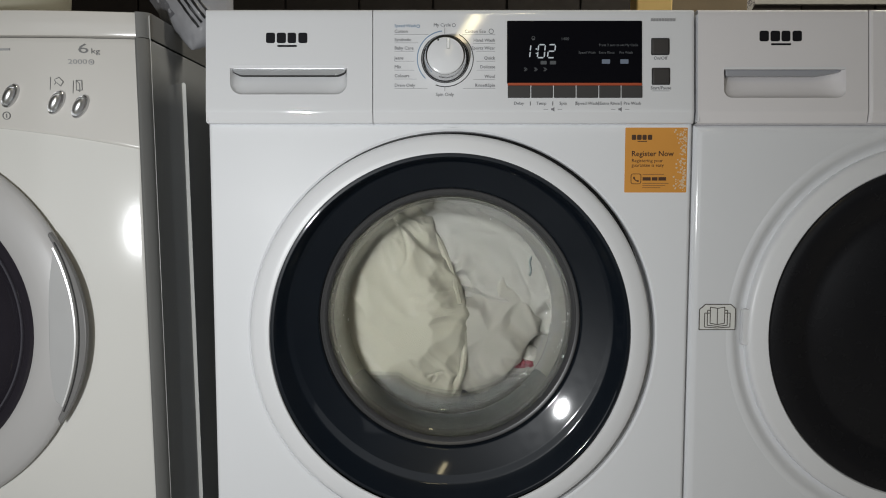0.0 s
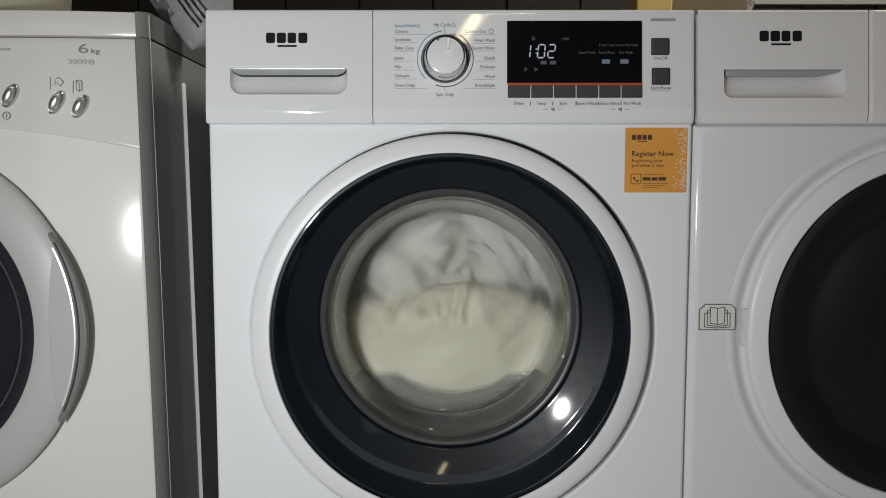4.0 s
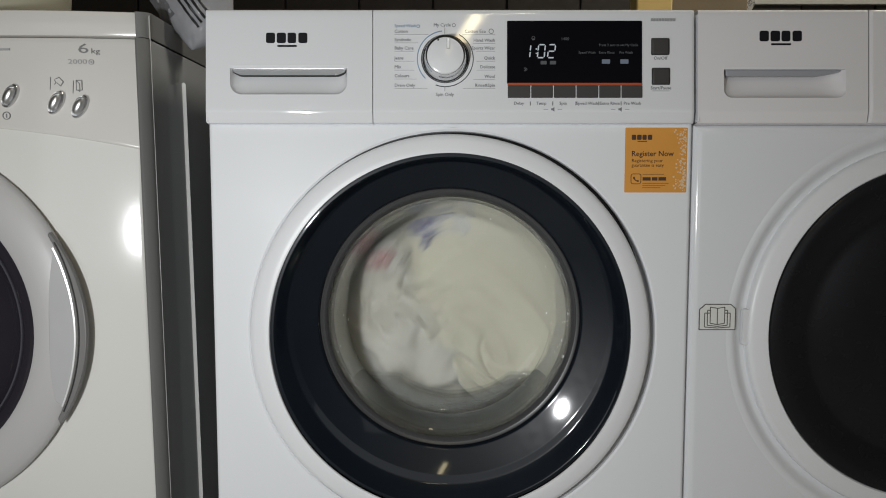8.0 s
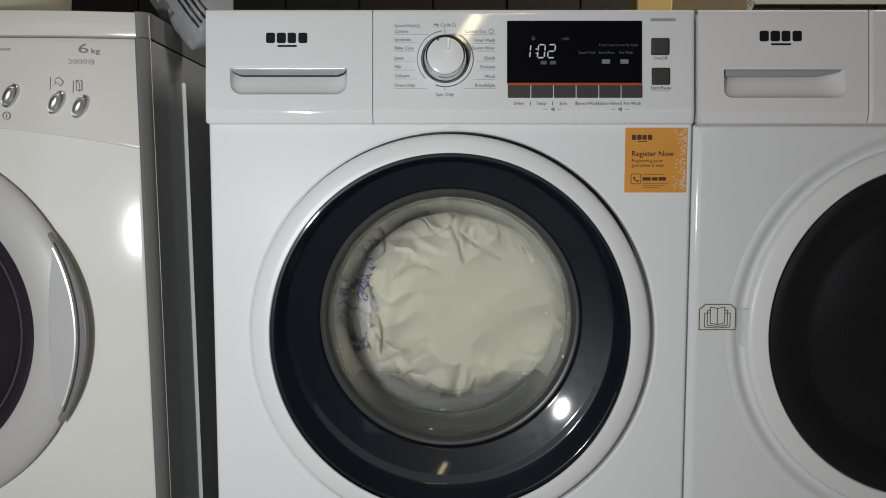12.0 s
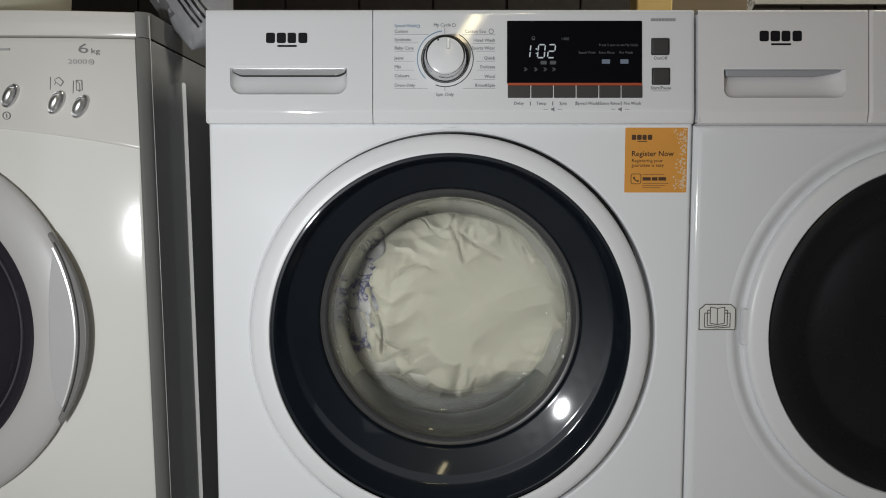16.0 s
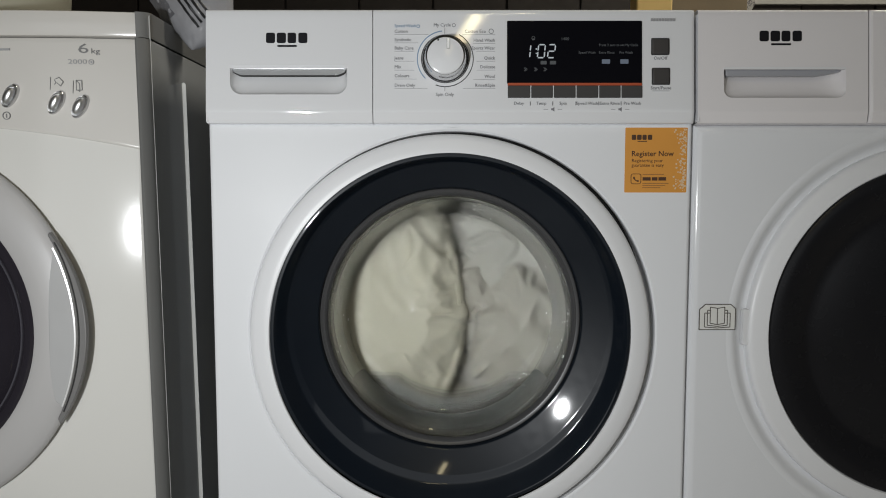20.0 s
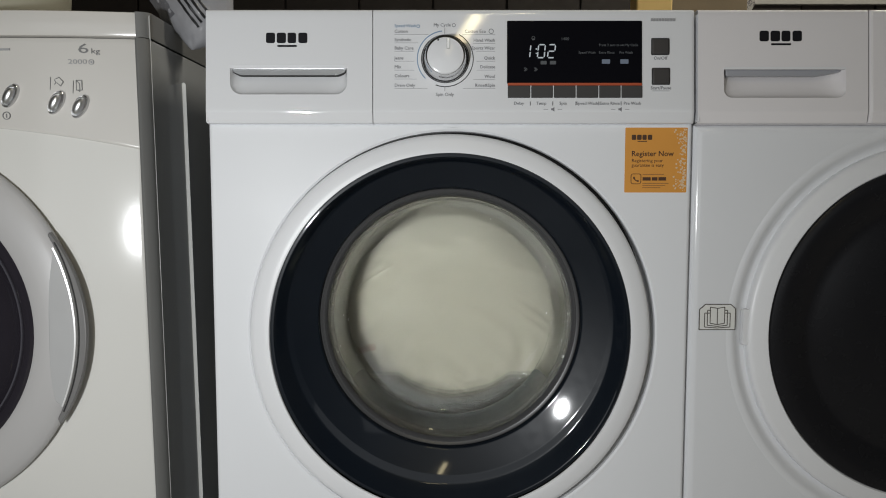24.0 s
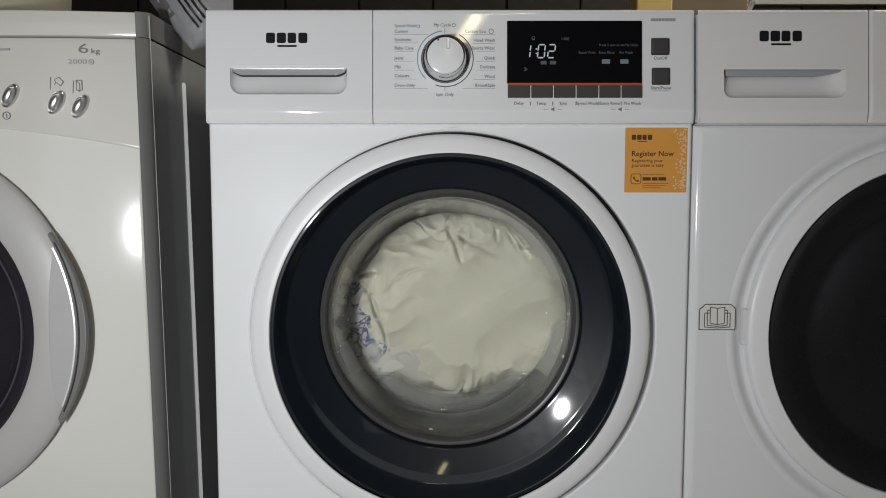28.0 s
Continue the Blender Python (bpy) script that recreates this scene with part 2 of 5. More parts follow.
def fascia(x0, x1, first=0.004):
    prof = [(0.030, -0.0135), (0.0044, -0.0135), (0.0036, -0.0131), (0.0033, -0.0124), (0.00303, -0.0114), (0.00071, -0.0028), (0.00049, -0.0020), (0.00029, -0.0012), (0.00010, -0.0003), (0.00002, 0.0004), (0.0, 0.0012), (0.0, 0.0030), (0.0, 0.0060),
            (0.0, 0.1180), (0.0, 0.1205), (0.0006, 0.1226), (0.0022, 0.1239), (0.0045, 0.1243), (0.0330, 0.1243)]
    bm = bmesh.new()
    soft = 0.004
    cols = []
    for x, dy in ((x0, first * 1.5), (x0 + first * 0.3, first * 0.42), (x0 + first, 0.0), (x0 + first * 1.4, 0.0), (x1 - soft * 1.4, 0.0), (x1 - soft, 0.0), (x1 - soft * 0.3, 0.0017), (x1, 0.006)):
        cols.append([bm.verts.new((x, y + dy if y < 0.02 else y, z)) for y, z in prof])
    for p, q in zip(cols, cols[1:]):
        for i in range(len(prof) - 1):
            bm.faces.new((p[i], p[i + 1], q[i + 1], q[i]))
    bm.faces.new(cols[0])
    bm.faces.new(cols[-1])
    bmesh.ops.recalc_face_normals(bm, faces=bm.faces[:])
    return bm


def fascia_slot(x0, x1, sx0, sx1, sz0, sz1, r=0.014, deep=0.020):
    """The drawer's front: a fascia whose face has a rounded grip scooped into it."""
    bm = bmesh.new()
    prof_lo = [(0.030, -0.0135), (0.0044, -0.0135), (0.0036, -0.0131), (0.0033, -0.0124), (0.00303, -0.0114), (0.00071, -0.0028), (0.00049, -0.0020), (0.00029, -0.0012), (0.00010, -0.0003), (0.00002, 0.0004), (0.0, 0.0012), (0.0, 0.0030)]
    prof_hi = [(0.0, 0.1120), (0.0, 0.1205), (0.0006, 0.1226), (0.0022, 0.1239), (0.0045, 0.1243), (0.0330, 0.1243)]
    for prof in (prof_lo, prof_hi):
        a = [bm.verts.new((x0, y, z)) for y, z in prof]
        b = [bm.verts.new((x1, y, z)) for y, z in prof]
        for i in range(len(prof) - 1):
            bm.faces.new((a[i], a[i + 1], b[i + 1], b[i]))
    cx, cz, w, h = (sx0 + sx1) / 2, (sz0 + sz1) / 2, sx1 - sx0, sz1 - sz0
    # square upper corners, round lower ones
    poly = [(w / 2, h / 2), (-w / 2, h / 2)]
    for c, a in ((-w / 2 + r, 180), (w / 2 - r, 270)):
        for i in range(9):
            t = radians(a + 90 * i / 8)
            poly.append((c + r * math.cos(t), -h / 2 + r + r * math.sin(t)))
    rect = [(x1 - cx, 0.112 - cz), (x0 - cx, 0.112 - cz), (x0 - cx, 0.003 - cz), (x1 - cx, 0.003 - cz)]

    def reach(shape, ang):
        dx, dz, best = math.cos(ang), math.sin(ang), 9.0
        for (xa, za), (xb, zb) in zip(shape, shape[1:] + shape[:1]):
            ex, ez = xb - xa, zb - za
            den = dx * ez - dz * ex
            if abs(den) > 1e-12:
                k, u = (xa * ez - za * ex) / den, (xa * dz - za * dx) / den
                if k > 1e-6 and -1e-6 <= u <= 1 + 1e-6:
                    best = min(best, k)
        return best * dx, best * dz
    angles = sorted({round(math.atan2(z, x) % (2 * math.pi), 6) for x, z in poly + rect} | {round(2 * math.pi * i / 60, 6) for i in range(60)})
    pts = [reach(poly, g) for g in angles]
    out = [reach(rect, g) for g in angles]
    ring_in = [bm.verts.new((cx + x, 0.0, cz + z)) for x, z in pts]
    ring_out = [bm.verts.new((cx + x, 0.0, cz + z)) for x, z in out]
    n = len(pts)
    for i in range(n):
        j = (i + 1) % n
        bm.faces.new((ring_in[i], ring_in[j], ring_out[j], ring_out[i]))
    # the scoop: deep under the upper edge, running out to the lower edge
    rows = [ring_in]
    for s, d in ((0.985, 0.10), (0.95, 0.35), (0.88, 0.62), (0.70, 0.85), (0.40, 0.97), (0.05, 1.0)):
        row = []
        for x, z in pts:
            zz = z * s if z < 0 else (z if s > 0.6 else z * 0.9)
            fall = 0.30 + 0.70 * (zz + h / 2) / h
            row.append(bm.verts.new((cx + x * (0.45 + 0.55 * s), deep * d * fall, cz + zz)))
        rows.append(row)
    for p, q in zip(rows, rows[1:]):
        for i in range(n):
            bm.faces.new((p[i], p[(i + 1) % n], q[(i + 1) % n], q[i]))
    bm.faces.new(rows[-1])
    return bm


BLACK_INK = mat("black_ink", (0.012, 0.012, 0.015), 0.5, spec=0.12)


def mark(parent, x, z, s=1.0, material=BLACK_INK, name="logo_mark"):
    """The maker's mark as plain dark blocks over a short line."""
    bm = bmesh.new()
    for i, w in enumerate((0.0108, 0.0110, 0.0102, 0.0108)):
        x0 = x + s * (-0.0250 + i * 0.0131)
        slab(rounded(w * s, 0.0125 * s, 0.0022 * s, 3), -0.0008, 0.0004, x0 + w * s / 2, z, bm=bm)
    slab(rounded(0.0235 * s, 0.0022 * s, 0.0006 * s, 2), -0.0008, 0.0004, x + 0.0005, z - 0.0098 * s, bm=bm)
    return part(name, bm, material, parent, "black maker's mark of four blocks and a line")


drawer = part("detergent_drawer", fascia_slot(-0.2975, -0.0952, -0.2683, -0.1258, 0.0207, 0.0524), PANEL_WHITE, washer, "white detergent drawer with a scooped grip", FASCIA)
part("drawer_side", box(-0.2975, -0.2955, 0.001, 0.03, -0.012, 0.119), PLASTIC_WHITE, drawer)
GRIP = [(0.0695, 0.0036), (-0.0695, 0.0036), (-0.0680, 0.0004), (-0.0600, -0.0032), (-0.0560, -0.0036), (0.0560, -0.0036), (0.0600, -0.0032), (0.0680, 0.0004)]
part("grip_line", slab([(x * 1.012, z * 1.12 - 0.0007) for x, z in GRIP], 0.0056, 0.0095, -0.1972, 0.0487), GAP, drawer, "dark line under the grip bar", smooth=False)
part("grip_bar", slab(GRIP, 0.004, 0.009, -0.1972, 0.0487, 0.0008), mat("grip_metal", (0.50, 0.51, 0.52), 0.25, metal=0.6), drawer, "grey inner bar of the grip")
part("brow", slab(rounded(0.1440, 0.0016, 0.0007, 2), -0.0009, 0.0004, -0.1972, 0.0557), PLASTIC_WHITE, drawer)
mark(drawer, -0.1993, 0.0892)
panel = part("control_panel", fascia(-0.0945, 0.2975, 0.0007), PANEL_WHITE, washer, "white control panel with dial and display", FASCIA)

GUIDE = mat("guide_grey", (0.46, 0.46, 0.47), 0.6)
# dial and programme names
KX, KZ = -0.0066, 0.0639
dial = part("dial", lathe([(0.0, -0.021), (0.0205, -0.021), (0.0235, -0.0195), (0.0243, -0.017), (0.0254, -0.005), (0.0276, -0.0012), (0.0281, 0.0)], KX, KZ, 72), mat("dark_chrome", (0.72, 0.72, 0.73), 0.16, metal=1.0), washer, "chrome-sided programme dial", FASCIA)
part("dial_cap", lathe([(0.0, -0.0222), (0.0195, -0.0220), (0.0215, -0.0212), (0.0222, -0.0195)], KX, KZ - 0.0012, 64), PLASTIC_WHITE, dial, "white dial cap")
part("dial_dot", lathe([(0.0, -0.0226), (0.0011, -0.0224), (0.0012, -0.0212)], KX - 0.0085, KZ + 0.0170, 14), BLACK_INK, dial)
part("pointer_groove", box(KX + 0.0014, KX + 0.0056, -0.0227, -0.0215, KZ + 0.0062, KZ + 0.0196), SILVER, dial)
# the groove's bright reflection, put in as a white bar
part("dial_pointer", box(KX + 0.0022, KX + 0.0048, -0.0232, -0.0215, KZ + 0.0070, KZ + 0.0190), mat("pointer_glint_white", (0.92, 0.92, 0.92), 0.1), dial)
part("dial_shadow_ring", lathe([(0.0281, 0.0004), (0.0286, -0.0010), (0.0293, -0.0010), (0.0296, 0.0004)], KX, KZ, 72), GAP, panel)
part("blue_arc", lathe([(0.0334, 0.0003), (0.0334, -0.0006), (0.0345, -0.0006), (0.0345, 0.0003)], KX, KZ, 48, 97, 225), INK_BLUE, panel, "blue printed arc round the dial")
part("dark_arc", lathe([(0.0334, 0.0003), (0.0334, -0.0006), (0.0343, -0.0006), (0.0343, 0.0003)], KX, KZ, 48, -110, 60), BLACK_INK, panel, "dark printed arc round the dial")
LEFT_NAMES = (("Cotton", 0.0970), ("Synthetic", 0.0869), ("Baby Care", 0.0767), ("Jeans", 0.0646), ("Mix", 0.0538), ("Colours", 0.0430), ("Drain Only", 0.0315))
RIGHT_NAMES = (("Cotton Eco", 0.0970), ("Hand Wash", 0.0862), ("Sports Wear", 0.0767), ("Quick", 0.0646), ("Delicate", 0.0538), ("Wool", 0.0423), ("Rinse&Spin", 0.0315))
text("Speed Wash", 0.0052, -0.0684, 0.1037, panel, INK_BLUE)
part("speed_icon", lathe([(0.0014, 0.0003), (0.0014, -0.0006), (0.0021, -0.0006), (0.0021, 0.0003)], -0.0396, 0.1034, 20), INK_BLUE, panel)
text("My Cycle", 0.0056, -0.0210, 0.1047, panel, INK)
part("cycle_icon", lathe([(0.0017, 0.0003), (0.0017, -0.0006), (0.0023, -0.0006), (0.0023, 0.0003)], 0.0037, 0.1047, 20), INK, panel)
text("Spin Only", 0.0056, -0.0073, 0.0204, panel, INK, "CENTER")
for body, z in LEFT_NAMES:
    text(body, 0.0055, -0.0684, z, panel, INK)
    reach = math.sqrt(max(0.0, 0.037 ** 2 - (z - KZ) ** 2))
    bar("guide_line", -0.0684, max(-0.0444, KX - reach - 0.004) if abs(z - KZ) < 0.037 else -0.0416, z - 0.0040, z - 0.0037, panel, GUIDE)
for body, z in RIGHT_NAMES:
    text(body, 0.0055, 0.0539 if body != "Cotton Eco" else 0.0429, z, panel, INK, "RIGHT")
    reach = math.sqrt(max(0.0, 0.037 ** 2 - (z - KZ) ** 2))
    bar("guide_line", min(0.0312, KX + reach + 0.004) if abs(z - KZ) < 0.037 else 0.0271, 0.0539, z - 0.0040, z - 0.0037, panel, GUIDE)
part("eco_icon", lathe([(0.0024, 0.0003), (0.0024, -0.0006), (0.0031, -0.0006), (0.0031, 0.0003)], 0.0491, 0.0973, 20), INK, panel)
bar("tick", -0.0073 - 0.0003, -0.0073 + 0.0003, 0.0936, 0.1010, panel, INK_GREY)
bar("tick", -0.0073 - 0.0003, -0.0073 + 0.0003, 0.0248, 0.0302, panel, INK_GREY)

# display
dcx, dcz = (0.0683 + 0.2321) / 2, (0.1098 + 0.0335) / 2
screen = part("display", slab(rounded(0.2321 - 0.0683, 0.1098 - 0.0335, 0.0012, 3), -0.0016, 0.001, dcx, dcz, 0.0006), SCREEN, washer, "black display with white digits", FASCIA)
bar("red_line", 0.0690, 0.2318, 0.0312, 0.0342, panel, RED_LINE, y=-0.0010, t=0.0010, label="thin orange-red line under the display")
KEY_EDGES = (0.0686, 0.0971, 0.1246, 0.1521, 0.1796, 0.2067, 0.2332)
for a, b in zip(KEY_EDGES, KEY_EDGES[1:]):
    part("option_key", slab(rounded(b - a - 0.0013, 0.0315 - 0.0167, 0.0008, 2), -0.0014, 0.001, (a + b) / 2, (0.0315 + 0.0167) / 2 - 0.0003, 0.0006), KEY_GREY, panel, "dark grey option key")


def digit(body, x, z, w=0.0082, h=0.0158, t=0.0014, lean=0.10):
    """A seven-segment figure."""
    on = {"0": "abcdef", "1": "bc", "2": "abged"}[body]
    seg = {"a": (0, h / 2, w, 0), "g": (0, 0, w, 0), "d": (0, -h / 2, w, 0), "b": (w / 2, h / 4, h / 2, 1), "c": (w / 2, -h / 4, h / 2, 1), "e": (-w / 2, -h / 4, h / 2, 1), "f": (-w / 2, h / 4, h / 2, 1)}
    bm = bmesh.new()
    for s in on:
        sx, sz, ln, up = seg[s]
        ln -= t * 0.9
        pts = [(ln / 2, 0), (ln / 2 - t / 2, t / 2), (-ln / 2 + t / 2, t / 2), (-ln / 2, 0), (-ln / 2 + t / 2, -t / 2), (ln / 2 - t / 2, -t / 2)]
        if up:
            pts = [(-b, a) for a, b in pts]
        slab([(a + sx + (b + sz) * lean, b + sz) for a, b in pts], -0.0021, -0.0012, x, z, bm=bm)
    return part("digit", bm, LED, screen, "lit white seven-segment digit", smooth=False)


digit("1", 0.0965 - 0.0042, 0.0727)
digit("0", 0.1099, 0.0727)
digit("2", 0.1222, 0.0727)
for z in (0.0754, 0.0700):
    bar("colon_dot", 0.1030, 0.1044, z - 0.0007, z + 0.0007, screen, LED, y=-0.0017)
text("1400", 0.0050, 0.1336, 0.0875, screen, LED_DIM, y=-0.0020)
part("lock_icon", lathe([(0.0016, -0.0012), (0.0016, -0.0021), (0.0021, -0.0021), (0.0021, -0.0012)], 0.1002, 0.0889, 16), LED_DIM, screen)
bar("lock_body", 0.0985, 0.1020, 0.0862, 0.0879, screen, LED_DIM, y=-0.0017)
for x in (0.1126, 0.1239):
    part("status_light", slab(rounded(0.0074, 0.0042, 0.0008, 2), -0.0021, -0.0012, x, 0.0588), LED_DIM, screen, smooth=False)
for x in (0.1882, 0.2105):
    part("option_light", slab(rounded(0.0098, 0.0052, 0.0005, 2), -0.0021, -0.0012, x, 0.0602), LED_BLUE, screen, "pale blue lit block", smooth=False)
for body, x, z in (("Press 3 secs to set My Cycle", 0.1796, 0.0801), ("Speed Wash", 0.1548, 0.0710), ("Extra Rinse", 0.1796, 0.0710), ("Pre Wash", 0.2043, 0.0710)):
    text(body, 0.0041, x, z, screen, LED_DIM, y=-0.0020)
for x in (0.0903, 0.1026, 0.1140, 0.1246):
    bm = bmesh.new()
    for dx in (0.0, 0.0016):
        slab([(dx + 0.0012, 0.0), (dx - 0.0010, 0.0021), (dx - 0.0019, 0.0021), (dx + 0.0002, 0.0), (dx - 0.0019, -0.0021), (dx - 0.0010, -0.0021)], -0.0021, -0.0012, x, 0.0507, bm=bm)
    part("progress_arrow", bm, LED_DIM, screen, "small lit double arrow", smooth=False)
# an added dark slat blanks unlit arrows: it slides along the row and bares them one by one
slat = part("blanking_slat", slab(rounded(0.0480, 0.0056, 0.0004, 1), -0.0024, -0.00215, 0.1074, 0.0507), SCREEN, screen, "added black slat that blanks the unlit arrows", smooth=False)
for body, x in (("Delay", 0.0827), ("Temp", 0.1099), ("Spin", 0.1363), ("Speed Wash", 0.1655), ("Extra Rinse", 0.1930), ("Pre Wash", 0.2205)):
    text(body, 0.0053, x, 0.0096, panel, INK, "CENTER")
for x in (0.0965, 0.1236, 0.1518, 0.1796, 0.2067):
    bar("divider", x - 0.0003, x + 0.0003, 0.0072, 0.0119, panel, INK)
for x in (0.1239, 0.2057):
    bar("icon_line", x - 0.0110, x - 0.0060, 0.0021, 0.0025, panel, INK_GREY)
    bar("icon_line", x + 0.0060, x + 0.0110, 0.0021, 0.0025, panel, INK_GREY)
    part("small_icon", slab([(-0.002, -0.0011), (-0.0005, -0.0011), (0.0018, -0.0026), (0.0018, 0.0026), (-0.0005, 0.0011), (-0.002, 0.0011)], -0.0008, 0.0003, x, 0.0025), INK, panel, smooth=False)
for x, z, body in ((0.2545, 0.0787, "On/Off"), (0.2552, 0.0426, "Start/Pause")):
    part("push_button", slab(rounded(0.0205, 0.0190, 0.0012, 3), -0.0030, 0.001, x, z, 0.0012), DARK_KEY, panel, "square dark grey push button")
    part("button_surround", slab(rounded(0.0222, 0.0207, 0.0015, 3), -0.0006, 0.0008, x, z), GAP, panel)
    text(body, 0.0056, x, z - 0.0143, panel, INK, "CENTER")
bar("small_print", 0.2450, 0.2655, 0.0245, 0.0251, panel, GUIDE)
for i in range(9):
    bar("model_mark", 0.2428 + i * 0.0034, 0.2428 + i * 0.0034 + 0.0026, 0.1095, 0.1128, panel, INK_GREY)

# orange paper sticker on the front
sticker = part("sticker", slab(rounded(0.0765, 0.0795, 0.0008, 2), -0.0005, 0.0004), ORANGE, washer, "orange paper sticker with printed lines", pose(0.2530, 0, 0.6695), smooth=False)
SX0, SZ1 = -0.0382, 0.0397
mark(sticker, SX0 + 0.0204, SZ1 - 0.0118, 0.50, ORANGE_INK, "sticker_mark")
text("Register Now", 0.0092, SX0 + 0.0078, SZ1 - 0.0320, sticker, ORANGE_INK, bold=0.00012)
text("Registering your", 0.0058, SX0 + 0.0082, SZ1 - 0.0404, sticker, ORANGE_INK)
text("guarantee is easy", 0.0058, SX0 + 0.0082, SZ1 - 0.0460, sticker, ORANGE_INK)
bm = bmesh.new()
outline = rounded(0.0122, 0.0122, 0.0026, 4)
for (xa, za), (xb, zb) in zip(outline, outline[1:] + outline[:1]):
    n = Vector((zb - za, xa - xb)).normalized() * 0.00035
    slab([(xa + n.x, za + n.y), (xa - n.x, za - n.y), (xb - n.x, zb - n.y), (xb + n.x, zb + n.y)], -0.0009, -0.0004, SX0 + 0.0140, SZ1 - 0.0627, bm=bm)
for k in range(9):
    g = radians(190 + 80 * k / 8)
    w = 0.0011 if 1 < k < 7 else 0.0019
    slab(rounded(w, w, w * 0.3, 2), -0.0009 - 0.00001 * k, -0.0004, SX0 + 0.0166 + 0.0052 * math.cos(g), SZ1 - 0.0601 + 0.0052 * math.sin(g), bm=bm)
part("phone_icon", bm, ORANGE_INK, sticker, smooth=False)
for k, (w, g) in enumerate(((0.0098, 0.0222), (0.0068, 0.0336), (0.0092, 0.0418))):
    bar("print_bar", SX0 + g, SX0 + g + w, SZ1 - 0.0648, SZ1 - 0.0606, sticker, ORANGE_INK)
for z, w in ((0.0572, 0.026), (0.0682, 0.032), (0.0708, 0.028), (0.0734, 0.022)):
    bar("print_line", SX0 + 0.0222, SX0 + 0.0222 + w, SZ1 - z - 0.0005, SZ1 - z + 0.0004, sticker, ORANGE_FINE)
rnd = random.Random(4)
bm = bmesh.new()
for i in range(150):
    u = 1 - abs(rnd.gauss(0, 0.36))
    if u < 0:
        continue
    s = rnd.uniform(0.0008, 0.0022)
    slab(rounded(s, s, s * 0.2, 1), -0.0007 - 0.000004 * i, -0.0004, SX0 + 0.0590 + u * 0.0160, SZ1 - rnd.uniform(0.002, 0.077), bm=bm)
part("confetti", bm, ORANGE_PALE, sticker, "pale confetti squares along one edge", smooth=False)

# door: white frame, black funnel, glass bowl
door = part("door", lathe([(0.2498, 0.018), (0.2500, -0.0030), (0.2490, -0.0062), (0.2470, -0.0082), (0.2420, -0.0100), (0.2330, -0.0118), (0.2268, -0.0126), (0.2248, -0.0122), (0.2240, -0.0105)], -0.0008, DOOR_Z - 0.0033, 160), mat("satin_white", (0.78, 0.785, 0.80), 0.36, vary=0.012, scale=5), washer, "white ring-shaped door frame")
def eccentric(bm, cz, at):
    """Shifts each ring of a turned piece up or down: at gives the shift from the radius and the depth."""
    for v in bm.verts:
        v.co.z += at(math.hypot(v.co.x, v.co.z - cz), v.co.y)
    return bm


def ramp_to(v, a, b):
    return min(1.0, max(0.0, (v - a) / (b - a)))


# the funnel runs out to a glass that sits a little higher than the ring
RIM_Z = 0.4676
FUNNEL = [(0.2240, -0.0100), (0.2236, -0.0126), (0.2228, -0.01385), (0.2221, -0.01396), (0.2198, -0.01400), (0.2190, -0.01395), (0.2178, -0.0128), (0.2150, -0.0090), (0.2100, -0.0020), (0.2066, 0.0025), (0.2060, 0.0031)]
for i in range(46):
    # the slope eases off towards the glass
    u = i / 45
    FUNNEL.append((0.2052 - 0.0352 * u, 0.0036 + 0.0352 * (0.490 * u - 0.055 * u * u)))
FUNNEL += [(0.1692, 0.0193), (0.1684, 0.0201), (0.1677, 0.0222), (0.1673, 0.0270), (0.1673, 0.0330)]
bm = lathe(FUNNEL, -0.0004, DOOR_Z - 0.0002, 256)
part("black_ring", eccentric(bm, DOOR_Z - 0.0002, lambda r, y: (RIM_Z - DOOR_Z + 0.0002) * ramp_to(r, 0.2178, 0.2000)), BLACK_GLOSS, door, "glossy black inner ring of the door")
part("grey_bezel", lathe([(0.1676, 0.0285), (0.1670, 0.0245), (0.1658, 0.0237), (0.1641, 0.0247), (0.1626, 0.0253), (0.1618, 0.0249), (0.1600, 0.0262), (0.1585, 0.0285), (0.1578, 0.0300)], -0.0004, RIM_Z, 128), mat("rim_grey", (0.062, 0.062, 0.064), 0.30, spec=0.4), door, "dark grey rim round the glass")
BOWL = [(0.1690, 0.0290), (0.1625, 0.0290), (0.1590, 0.0308), (0.1576, 0.0350), (0.1568, 0.0372), (0.1562, 0.0384), (0.1561, 0.0396), (0.1565, 0.0410), (0.1560, 0.0470), (0.1540, 0.0650), (0.1512, 0.0880), (0.1480, 0.1060), (0.1460, 0.1130), (0.1450, 0.1152), (0.1438, 0.1175), (0.1415, 0.1198), (0.1340, 0.1228), (0.1150, 0.1244), (0.0700, 0.1252), (0.0, 0.1255)]
BOWL_OUT = [(0.0, 0.1315), (0.0700, 0.1312), (0.1160, 0.1303), (0.1370, 0.1284), (0.1460, 0.1238), (0.1522, 0.1130), (0.1566, 0.0900), (0.1597, 0.0690), (0.1618, 0.0520), (0.1650, 0.0400), (0.1690, 0.0360)]


def bowl_sink(r, y):
    return -0.0124 * ramp_to(y, 0.028, 0.1255)


bowl = part("glass_bowl", eccentric(lathe(BOWL + BOWL_OUT, 0.0, RIM_Z, 128, closed=True), RIM_Z, bowl_sink), GLASS, door, "clear moulded glass bowl of the door")
bowl.visible_shadow = False
BOWL_Z = RIM_Z - 0.0120
